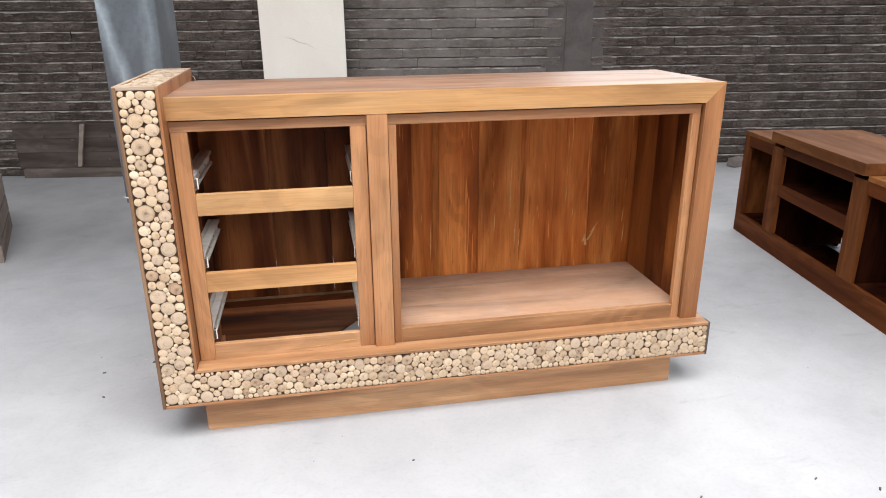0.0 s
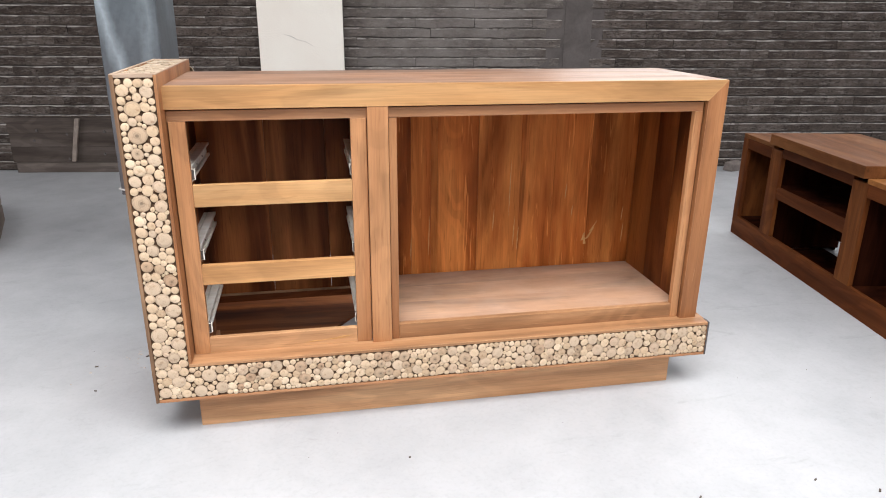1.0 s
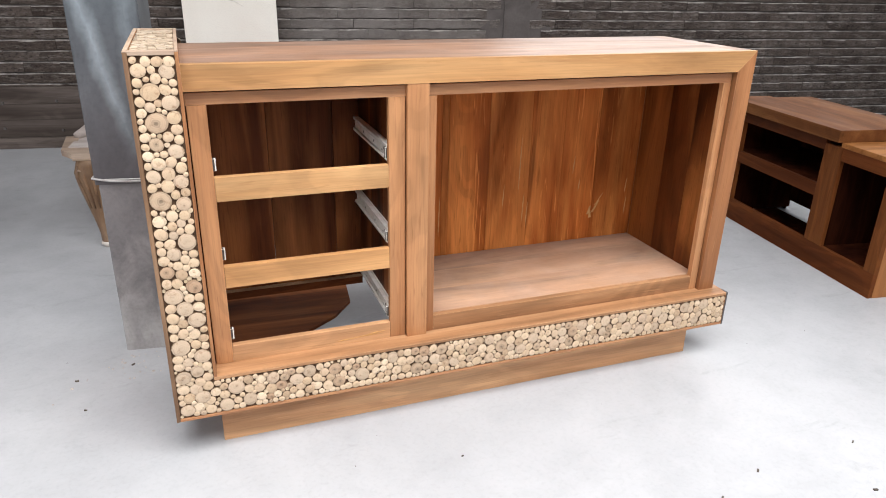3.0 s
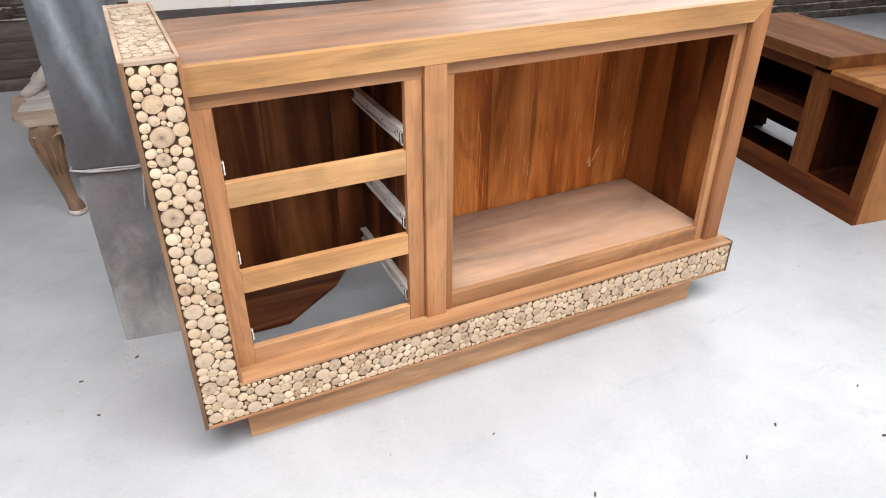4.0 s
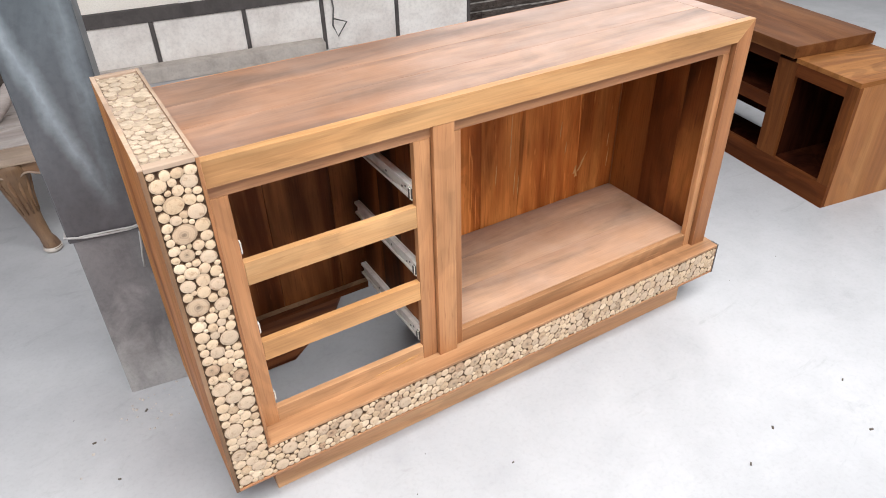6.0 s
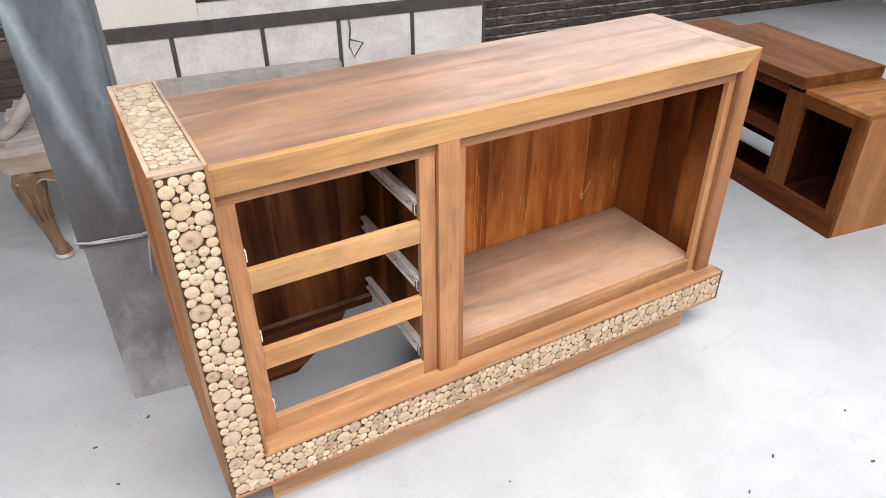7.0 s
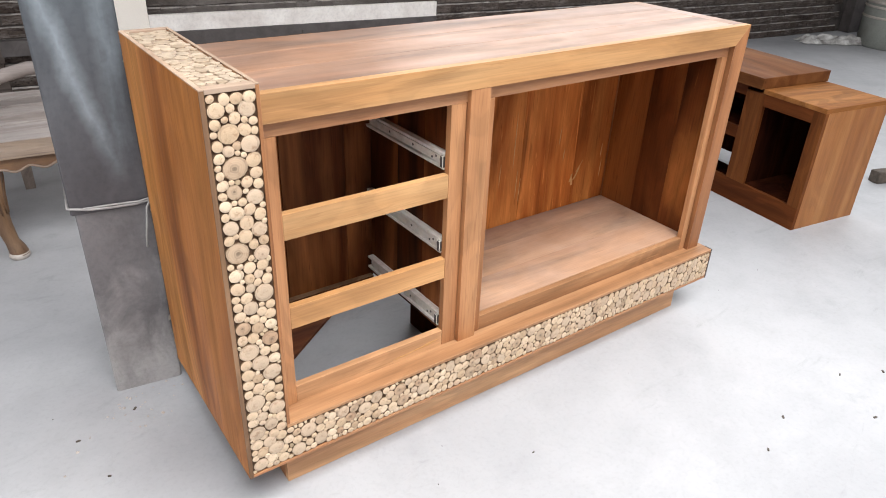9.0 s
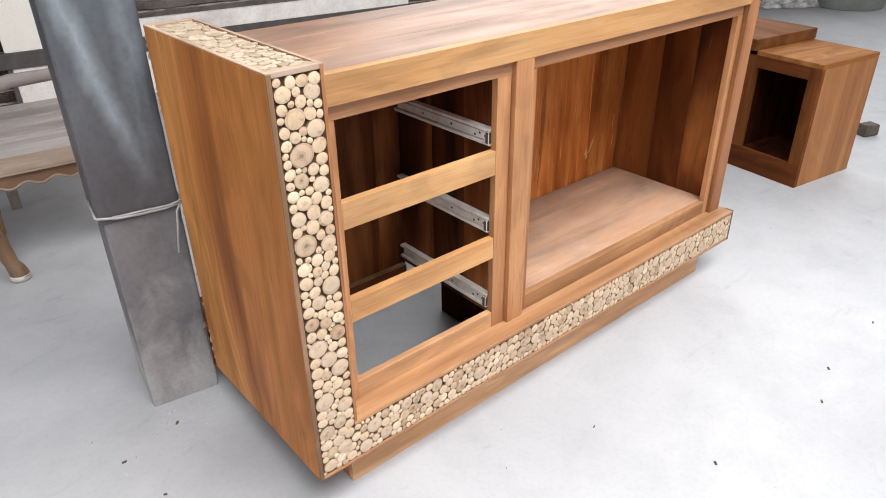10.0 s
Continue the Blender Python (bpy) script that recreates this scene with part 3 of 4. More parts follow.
part("tower_cap_strip", one_box(0.0, 0.010, 0.0, TY, TZ - 0.0028, TZ, bevel=0.0008), cap_tan, counter, "thin dusty tan edge strip")
part("tower_cap_strip", one_box(TX - 0.008, TX, 0.0, TY, TZ - 0.0028, TZ, bevel=0.0008), cap_tan, counter)
part("tower_cap_strip", one_box(0.0102, TX - 0.0082, 0.0, 0.024, TZ - 0.010, TZ), cap_tan, counter)
part("tower_cap_strip", one_box(0.0102, TX - 0.0082, TY - 0.02, TY, TZ - 0.010, TZ), cap_tan, counter)
part("tower_front_strip", one_box(0.0, 0.010, 0.0, 0.0038, BAND0, TZ - 0.003, bevel=0.0008), strip_z, counter, "thin worn brown edge strip")
# low band
part("band_ledge", one_box(TX - 0.008, BANDX, 0.0, 0.075, BAND1 - 0.010, BAND1), low_rail_x, counter, "narrow ledge over the inlaid band")
part("band_side_ledge", one_box(1.79, BANDX, 0.0755, 0.52, BAND1 - 0.010, BAND1), teak_y, counter)
part("band_bottom_strip", one_box(0.010, BANDX, 0.0, 0.05, BAND0, BAND0 + 0.009), teak_x, counter)
part("band_core", one_box(TX - 0.008, BANDX - 0.005, 0.006, 0.06, BAND0 + 0.0092, BAND1 - 0.0105, bevel=0), dark_gap, counter, "dark backing behind the slices")
part("band_end", one_box(BANDX - 0.005, BANDX, 0.0, 0.52, BAND0, BAND1 - 0.0105), teak_y, counter)
# plinth
part("plinth", one_box(0.116, 1.727, 0.05, 0.068, 0, BAND0), low_rail_x, counter, "recessed teak plinth board")
part("plinth_side", one_box(0.116, 0.134, 0.0685, 0.50, 0, BAND0), teak_y, counter)
part("plinth_side", one_box(1.709, 1.727, 0.0685, 0.50, 0, BAND0), teak_y, counter)
# near-black boards stand for the shade under the counter; the divider is added
part("plinth_back", one_box(0.95, 1.727, 0.5005, 0.515, 0, 0.274), shaded_inside, counter)
part("plinth_divider", one_box(0.80, 0.818, 0.0685, 0.50, 0, 0.2745), shaded_inside, counter)
# countertop of three boards and its mitred edge
for y0, y1 in ((0.072, 0.225), (0.2255, 0.372), (0.3725, 0.52)):
    part("top_board", one_box(TX, 1.752, y0, y1, 1.036, 1.063, bevel=0.001), top_x, counter, "dusty teak countertop board")
part("top_edge", prism(bmesh.new(), [(TX, 1.0), (1.748, 1.0), (1.811, 1.063), (TX, 1.063)], "y", 0.048, 0.0715), rail_x, counter, "thick pale teak front edge with a mitred corner")
part("end_post", prism(bmesh.new(), [(1.745, BAND1), (1.806, BAND1), (1.811, 1.0625), (1.7485, 1.0)], "y", 0.048, 0.0715), teak_z, counter)
part("end_top", one_box(1.7525, 1.811, 0.072, 0.52, 1.036, 1.063, bevel=0.001), top_x, counter)
part("end_panel", one_box(1.752, 1.806, 0.0725, 0.52, BAND1, 1.0355), teak_z, counter)
# face frame
FY0, FY1 = 0.064, 0.084
part("top_rail", one_box(0.1165, 1.7425, FY0, FY1, 0.965, 0.9945), teak_x, counter)
part("rail_backing", one_box(0.1165, 1.745, FY0 + 0.009, FY1, 0.995, 1.034), bay_x, counter)
for x0, x1 in ((0.1655, 0.6205), (0.7575, 1.7145)):
    part("bottom_rail", one_box(x0, x1, FY0, FY1, BAND1, 0.297), low_rail_x, counter)
for x0, x1 in ((0.119, 0.165), (0.621, 0.667), (0.7332, 0.757), (1.715, 1.7425)):
    part("stile", one_box(x0, x1, FY0 - 0.001, FY1 - 0.001, BAND1 + 0.0005, 0.9645), teak_z, counter)
part("centre_post", one_box(0.6695, 0.7305, 0.049, 0.083, BAND1, 0.9995), teak_z, counter, "square teak post between the bays")
for z0, z1 in ((0.717, 0.782), (0.474, 0.536)):
    part("drawer_rail", one_box(0.1655, 0.6205, FY0, FY1, z0, z1), rail_x, counter, "pale teak rail between empty drawer bays")
# boards inside
x = 0.117
for w in (0.231, 0.209, 0.095, 0.012):
    if w > 0.05:
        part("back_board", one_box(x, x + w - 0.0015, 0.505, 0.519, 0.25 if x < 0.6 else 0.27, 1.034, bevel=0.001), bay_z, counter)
    x += w
x = 0.664
for w in (0.20, 0.075, 0.025, 0.155, 0.165, 0.135, 0.148, 0.185):
    part("back_board", one_box(x, x + w - 0.0005, 0.505, 0.519, 0.27, 1.034, bevel=0.0016), inner_z, counter)
    x += w
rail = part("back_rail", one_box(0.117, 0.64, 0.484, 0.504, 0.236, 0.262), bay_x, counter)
part("dusty_edge", one_box(0.1175, 0.6395, 0.4835, 0.5035, 0.2622, 0.2645, bevel=0.0006), strip_z, rail, "pale dusty upper edge")
y = 0.086
for w in (0.12, 0.135, 0.155):
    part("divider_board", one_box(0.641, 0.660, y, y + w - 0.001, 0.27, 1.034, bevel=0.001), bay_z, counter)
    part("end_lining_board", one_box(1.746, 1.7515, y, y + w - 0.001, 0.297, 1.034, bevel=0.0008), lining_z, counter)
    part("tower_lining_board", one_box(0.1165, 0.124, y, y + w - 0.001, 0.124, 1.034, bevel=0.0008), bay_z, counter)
    y += w
for y0, y1 in ((0.0845, 0.235), (0.2355, 0.375), (0.3755, 0.4995)):
    part("floor_board", one_box(0.6605, 1.7455, y0, y1, 0.275, 0.298, bevel=0.001), shelf_x, counter, "dusty reddish compartment floor board")
part("under_top", one_box(0.117, 1.7515, 0.086, 0.504, 1.0345, 1.0358, bevel=0), inner_x, counter)


def runner_mesh():
    """A telescopic runner: outer channel, inner bar, lip and end stop."""
    bm = bmesh.new()
    box(bm, 0, 0.004, 0, 0.40, 0, 0.044, 0.0008)
    box(bm, 0.0045, 0.012, 0.002, 0.40, 0.036, 0.044, 0.0008)
    box(bm, 0.0045, 0.012, 0.002, 0.40, 0.0, 0.008, 0.0008)
    box(bm, 0.005, 0.010, 0.01, 0.385, 0.012, 0.032, 0.001)
    box(bm, 0.004, 0.015, 0.0, 0.012, 0.006, 0.038, 0.001)
    n = len(bm.faces)
    for y, z in ((0.020, 0.022), (0.040, 0.026), (0.058, 0.018), (0.15, 0.022), (0.27, 0.022)):
        tube(bm, [(0.0085, y, z), (0.0104, y, z)], 0.0035, 8)
    bm.faces.ensure_lookup_table()
    for fc in bm.faces[n:]:
        fc.material_index = 1
    return mesh_of("drawer_runner", bm, zinc, dark_steel)


runner = runner_mesh()
for z in (0.787, 0.541, 0.300):
    for x, s in ((0.6405, -1), (0.1245, 1)):
        ob = new("drawer_runner", runner)
        ob.parent = counter
        ob.matrix_basis = Matrix.Translation((x, 0.087, z)) @ Matrix.Diagonal((s * (1.6 if s < 0 else 3.3), 1, 1, 1))
        tagged(ob, "whitish zinc drawer runner")

# raw chips and splinters on the back boards
for dx, dz, w, h, lean in ((0.0, 0.0, 0.012, 0.05, -0.5), (-0.018, -0.012, 0.012, 0.035, -0.2), (0.012, 0.03, 0.007, 0.045, -0.6), (-0.008, -0.03, 0.010, 0.03, 0.1)):
    x, z = 1.572 + dx, 0.425 + dz
    bm = prism(bmesh.new(), [(x - w / 2, z - h / 2), (x + w / 2, z - h / 2.4), (x + w / 3 - lean * h, z + h / 2), (x - w / 4 - lean * h, z + h / 2.6)], "y", 0.5035, 0.506)
    part("scar", bm, raw_scar, counter, "pale splintered scar in the back board")
for x, z, h in ((0.86, 0.40, 0.10), (0.93, 0.45, 0.16), (1.182, 0.50, 0.09), (1.244, 0.62, 0.22), (1.265, 0.45, 0.12), (1.282, 0.42, 0.10), (1.47, 0.60, 0.07), (1.50, 0.52, 0.05), (1.713, 0.50, 0.06), (1.72, 0.42, 0.08)):
    bm = prism(bmesh.new(), [(x - 0.0005, z - h / 2), (x + 0.0022, z - h / 5), (x + 0.0035, z + h / 6), (x + 0.004, z + h / 2), (x + 0.0005, z + h / 5), (x - 0.0012, z - h / 6)], "y", 0.5042, 0.506)
    part("splinter", bm, raw_scar, counter)

for x0, z0, w in ((0.50, 0.262, 0.10), (0.55, 0.268, 0.06), (0.455, 0.258, 0.06)):
    bm = prism(bmesh.new(), [(x0, z0), (x0 + w * 0.5, z0 + 0.001), (x0 + w, z0 + 0.004), (x0 + w * 0.45, z0 + 0.0045)], "y", 0.0630, 0.0645)
    part("scratch", bm, raw_scar, counter, "pale raw scratch on the bottom rail")
part("band_edging", one_box(BANDX - 0.0045, BANDX + 0.0015, -0.0012, 0.03, BAND0, BAND1 + 0.0012, bevel=0.0005), dark_steel, counter, "dark grey edging")


# ---- branch slices ----
def pack(rng, inside, x0, x1, y0, y1, sizes, smallest, fixed=(), step=0.002):
    """Fill a region with touching circles: the listed radii first, then whatever fits, down to the smallest."""
    gx, gy = np.meshgrid(np.arange(x0 + step / 2, x1, step), np.arange(y0 + step / 2, y1, step))
    gx, gy = gx.ravel(), gy.ravel()
    room = inside(gx, gy)
    keep = room > 0
    gx, gy, room = gx[keep], gy[keep], room[keep]
    out = []

    for fx, fy, r in fixed:
        out.append((fx, fy, r))
        np.minimum(room, np.hypot(gx - fx, gy - fy) - r, out=room)

    def put(i, r):
        out.append((gx[i], gy[i], r))
        np.minimum(room, np.hypot(gx - gx[i], gy - gy[i]) - r, out=room)

    for r in sizes:
        fits = np.flatnonzero((room > r * 0.96) & (room < r * 1.12))
        if len(fits) == 0:
            continue
        tries = rng.choice(fits, min(60, len(fits)))
        if out:
            have = np.array(out)
            gaps = np.hypot(gx[tries][:, None] - have[:, 0], gy[tries][:, None] - have[:, 1]) - have[:, 2] - r
            touch = (gaps < 0.0025).sum(axis=1) + rng.uniform(0, 0.4, len(tries))
            tries = tries[np.argmax(touch):][:1]
        put(int(tries[0]), r)
    while True:
        i = int(np.argmax(room))
        r = room[i]
        if r < smallest:
            return out
        put(i, min(r, 0.0115))


def ell(gx, gy):
    """Free room inside the L of tower front and low band."""
    tower = np.minimum(np.minimum(gx - 0.0105, 0.1075 - gx), np.minimum(gy - 0.1315, 1.0895 - gy))
    band = np.minimum(np.minimum(gx - 0.0105, 1.8265 - gx), np.minimum(gy - 0.1315, 0.2355 - gy))
    both = np.maximum(tower, band)
    corner = np.hypot(gx - 0.1075, gy - 0.2355)
    return np.where((both > 0), np.minimum(np.maximum(both, 0) + 0.0, np.where((gx < 0.1075) & (gy < 0.2355), corner, 9)), both)


rng = np.random.default_rng(7)
# the large slices that stand out, as (x, z, radius): on the tower, and along the band
TOWER_LARGE = [
    (0.028, 1.058, 0.0173), (0.087, 1.054, 0.0176), (0.047, 1.010, 0.0221), (0.087, 0.984, 0.0197), (0.052, 0.939, 0.0261),
    (0.045, 0.889, 0.0177), (0.086, 0.871, 0.0190), (0.024, 0.862, 0.0133), (0.029, 0.813, 0.0176), (0.088, 0.797, 0.0181),
    (0.037, 0.752, 0.0267), (0.088, 0.742, 0.0186), (0.028, 0.701, 0.0169), (0.084, 0.642, 0.0235), (0.029, 0.565, 0.0179),
    (0.087, 0.520, 0.0202), (0.036, 0.498, 0.0241), (0.084, 0.425, 0.0231), (0.036, 0.349, 0.0251), (0.086, 0.317, 0.0219),
]
BAND_LARGE = [
    (0.032, 0.155, 0.0200), (0.074, 0.191, 0.0210), (0.163, 0.203, 0.0235), (0.197, 0.158, 0.0210), (0.262, 0.213, 0.0195),
    (0.438, 0.208, 0.0205), (0.516, 0.176, 0.0225), (0.610, 0.213, 0.0195), (0.684, 0.162, 0.0205), (0.763, 0.212, 0.0195),
    (0.864, 0.194, 0.0190), (0.963, 0.187, 0.0225), (1.073, 0.197, 0.0205), (1.152, 0.158, 0.0210), (1.426, 0.176, 0.0225),
    (1.478, 0.160, 0.0205), (1.571, 0.187, 0.0225), (1.634, 0.166, 0.0210),
]
# those of middling size between them
TOWER_MEDIUM = [
    (0.068, 1.078, 0.0111), (0.096, 1.078, 0.0111), (0.056, 1.042, 0.0108), (0.037, 0.977, 0.0108), (0.094, 0.923, 0.0117),
    (0.020, 0.910, 0.0108), (0.076, 0.905, 0.0112), (0.072, 0.847, 0.0119), (0.093, 0.833, 0.0124), (0.061, 0.712, 0.0129),
    (0.055, 0.683, 0.0108), (0.095, 0.677, 0.0116), (0.025, 0.666, 0.0144), (0.041, 0.638, 0.0127), (0.048, 0.612, 0.0151),
    (0.077, 0.600, 0.0108), (0.057, 0.584, 0.0113), (0.096, 0.558, 0.0125), (0.067, 0.555, 0.0136), (0.049, 0.536, 0.0124),
    (0.022, 0.535, 0.0117), (0.074, 0.486, 0.0115), (0.023, 0.463, 0.0125), (0.095, 0.463, 0.0124), (0.059, 0.458, 0.0185),
    (0.027, 0.434, 0.0140), (0.047, 0.393, 0.0131), (0.075, 0.378, 0.0135), (0.098, 0.374, 0.0110), (0.045, 0.301, 0.0126),
    (0.066, 0.274, 0.0164), (0.028, 0.255, 0.0180), (0.095, 0.252, 0.0119),
]
BAND_MEDIUM = [
    (0.061, 0.220, 0.0151), (0.092, 0.222, 0.0133), (0.101, 0.146, 0.0133), (0.137, 0.157, 0.0179), (0.231, 0.185, 0.0135),
    (0.292, 0.184, 0.0144), (0.329, 0.200, 0.0175), (0.366, 0.214, 0.0170), (0.409, 0.158, 0.0140), (0.446, 0.161, 0.0161),
    (0.621, 0.169, 0.0140), (0.706, 0.218, 0.0157), (0.736, 0.184, 0.0170), (0.805, 0.159, 0.0161), (0.883, 0.154, 0.0144),
    (0.917, 0.219, 0.0152), (0.919, 0.155, 0.0153), (1.022, 0.198, 0.0135), (1.030, 0.167, 0.0170), (1.181, 0.198, 0.0157),
    (1.212, 0.157, 0.0144), (1.221, 0.196, 0.0170), (1.254, 0.217, 0.0175), (1.330, 0.179, 0.0149), (1.341, 0.215, 0.0175),
    (1.404, 0.218, 0.0166), (1.485, 0.205, 0.0161), (1.541, 0.217, 0.0179), (1.543, 0.160, 0.0152), (1.656, 0.216, 0.0183),
    (1.703, 0.158, 0.0157), (1.737, 0.217, 0.0175), (1.744, 0.157, 0.0158),
]
# slices with a brown heart: heights on the tower, distances along the band
TOWER_HEARTS = (0.939, 0.889, 0.752, 0.520, 0.565)
BAND_HEARTS = (0.292, 0.446, 0.684, 0.706, 0.763, 0.864, 0.963, 1.212, 1.358)
sizes = [0.0142] * 20 + [0.0122] * 80 + [0.0102] * 150 + [0.0084] * 100
fill = pack(rng, ell, 0.0, 1.84, 0.12, 1.10, sizes, 0.0042, TOWER_LARGE + BAND_LARGE + TOWER_MEDIUM + BAND_MEDIUM)


def settle(circles, held, rects, grow, rounds=240):
    """Swell the circles a little and push them apart until they jam; the first `held` stay where they are."""
    p = np.array([c[:2] for c in circles])
    r = np.array([c[2] for c in circles])
    r[held:] *= grow
    home = [next((q for q in rects if q[0] <= x <= q[1] and q[2] <= y <= q[3]), rects[0]) for x, y in p]
    lo = np.array([(q[0], q[2]) for q in home]) + r[:, None]
    hi = np.array([(q[1], q[3]) for q in home]) - r[:, None]
    for _ in range(rounds):
        d = p[:, None] - p[None]
        dist = np.hypot(d[..., 0], d[..., 1]) + 1e-9
        over = np.maximum(0, r[:, None] + r[None] - dist)
        np.fill_diagonal(over, 0)
        push = (d / dist[..., None] * over[..., None] * 0.42).sum(axis=1)
        push[:held] = 0
        p = p + push
        p[held:] = np.minimum(np.maximum(p[held:], lo[held:]), np.maximum(hi[held:], lo[held:]))
    return [(float(a), float(b), float(c)) for (a, b), c in zip(p, r)]


known = TOWER_LARGE + BAND_LARGE
fill = settle([c for c in fill if c[2] > 0.0050], len(known), ((0.0105, 0.1075, 0.1315, 1.0895), (0.0105, 1.8265, 0.1315, 0.2355)), 1.19, 300)
fill = pack(rng, ell, 0.0, 1.84, 0.12, 1.10, [], 0.0038, fill)


def disc_mesh(seed, face):
    """One sawn branch end of radius 1 and depth 1: a slightly uneven, eased disc facing +z."""
    r = random.Random(seed)
    bm = bmesh.new()
    n = 14
    ph, am = r.uniform(0, 6), r.uniform(0.02, 0.07)
    prof = [1 + am * math.sin(2 * k * math.tau / n + ph) + r.uniform(-0.022, 0.022) for k in range(n)]
    rings = []
    for f, z in ((1.0, 0.0), (1.0, 0.66), (0.955, 0.88), (0.88, 1.0)):
        rings.append([bm.verts.new((f * prof[k] * math.cos(k * math.tau / n), f * prof[k] * math.sin(k * math.tau / n), z)) for k in range(n)])
    for j in range(3):
        for k in range(n):
            fc = bm.faces.new((rings[j][k], rings[j][(k + 1) % n], rings[j + 1][(k + 1) % n], rings[j + 1][k]))
            fc.material_index = 1 if j < 2 else 0
            fc.smooth = j > 0
    bm.faces.new(rings[3]).smooth = True
    return mesh_of("branch_slice", bm, face, bark)


discs = [disc_mesh(s, slice_face) for s in range(8)]
dark_discs = [disc_mesh(s, slice_dark) for s in range(20, 24)]
tan_discs = [disc_mesh(s, slice_tan) for s in range(30, 34)]
tower_front = part("tower_inlay", one_box(0.0102, TX - 0.0082, 0.0045, 0.0058, BAND0 + 0.0095, TZ - 0.0105, bevel=0), dark_gap, counter, "inlay of pale sawn branch slices")
band_front = part("band_inlay", one_box(TX - 0.0078, BANDX - 0.0055, 0.0045, 0.0058, BAND0 + 0.0095, BAND1 - 0.0108, bevel=0), dark_gap, counter, "inlay of pale sawn branch slices")
FACING = pose(0, 0, 0, 90, 0, 0).to_3x3().to_4x4()
rest = []
count = 0
for cx, cz, r in sorted(fill):
    if r > 0.0062:
        heart = any(abs(cz - h) < 0.004 for h in TOWER_HEARTS) and r > 0.0155 if cx < 0.1075 else any(abs(cx - h) < 0.012 for h in BAND_HEARTS) and r > 0.0125
        if heart or (cx > 0.12 and rng.random() < 0.03):
            face = dark_discs[count % 4]
        elif (r > 0.0175 and abs(cz - 1.010) > 0.004) or rng.random() < 0.08:
            face = tan_discs[count % 4]
        else:
            face = discs[count % 8]
        ob = new("branch_slice", face)
        ob.parent = tower_front if cx < 0.1075 else band_front
        ob.matrix_basis = Matrix.Translation((cx, 0.0047, cz)) @ FACING @ pose(0, 0, 0, 0, 0, rng.uniform(0, 360)) @ Matrix.Diagonal((r * 1.0, r * rng.uniform(0.93, 1.0), rng.uniform(0.0042, 0.0062), 1))
        count += 1
    else:
        rest.append((cx, cz, r))


def joined_slices(name, circles, place, parent, label, mat, depth=(0.0030, 0.0070)):
    """Many small discs in one mesh."""
    verts, faces = [], []
    for j, (u, v, r) in enumerate(circles):
        n = 10
        b = len(verts)
        h = rng.uniform(*depth)
        stretch = rng.uniform(0.93, 1.07)
        for f, z in ((1.0, 0.0), (1.0, 0.85), (0.9, 1.0)):
            for k in range(n):
                a = k * math.tau / n
                verts.append(place(u + 0.985 * r * f * math.cos(a) * stretch, v + 0.985 * r * f * math.sin(a) / stretch, z * h))
        for q in range(2):
            for k in range(n):
                faces.append((b + q * n + k, b + q * n + (k + 1) % n, b + (q + 1) * n + (k + 1) % n, b + (q + 1) * n + k))
        faces.append(tuple(b + 2 * n + k for k in range(n)))
    me = bpy.data.meshes.new(name)
    me.from_pydata(verts, [], faces)
    me.materials.append(mat)
    bm = bmesh.new()
    bm.from_mesh(me)
    bmesh.ops.recalc_face_normals(bm, faces=bm.faces)
    bm.to_mesh(me)
    bm.free()
    ob = new(name, me)
    ob.parent = parent
    return tagged(ob, label, kind="stuff")


def oblong(x0, x1, y0, y1):
    return lambda gx, gy: np.minimum(np.minimum(gx - x0, x1 - gx), np.minimum(gy - y0, y1 - gy))


joined_slices("slice_infill", rest, lambda u, v, h: (u, 0.0047 - h, v), counter, "small pale branch slices along the band", slice_fresh)
top_fill = pack(rng, oblong(0.0105, 0.1075, 0.0245, 0.5595), 0, 0.12, 0.02, 0.57, [0.02] * 5 + [0.015] * 16 + [0.011] * 40, 0.0042)
joined_slices("top_inlay", top_fill, lambda u, v, h: (u, v, 1.0925 + h), counter, "dusty branch slices on the tower top", slice_dusty, (0.003, 0.0068))
back_fill = pack(rng, oblong(0.002, 0.30, 0.14, 1.09), 0, 0.31, 0.13, 1.10, [0.022] * 14 + [0.016] * 60 + [0.011] * 120, 0.006)
part("front_cladding", one_box(TX + 0.0005, 1.806, 0.5205, 0.528, 0.40, 1.062), teak_x, counter)
joined_slices("outer_inlay", [c for c in back_fill if c[0] < 0.113], lambda u, v, h: (u, 0.5795 + 3.4 * h, v), counter, "branch slices on the visitors' side", slice_dusty)


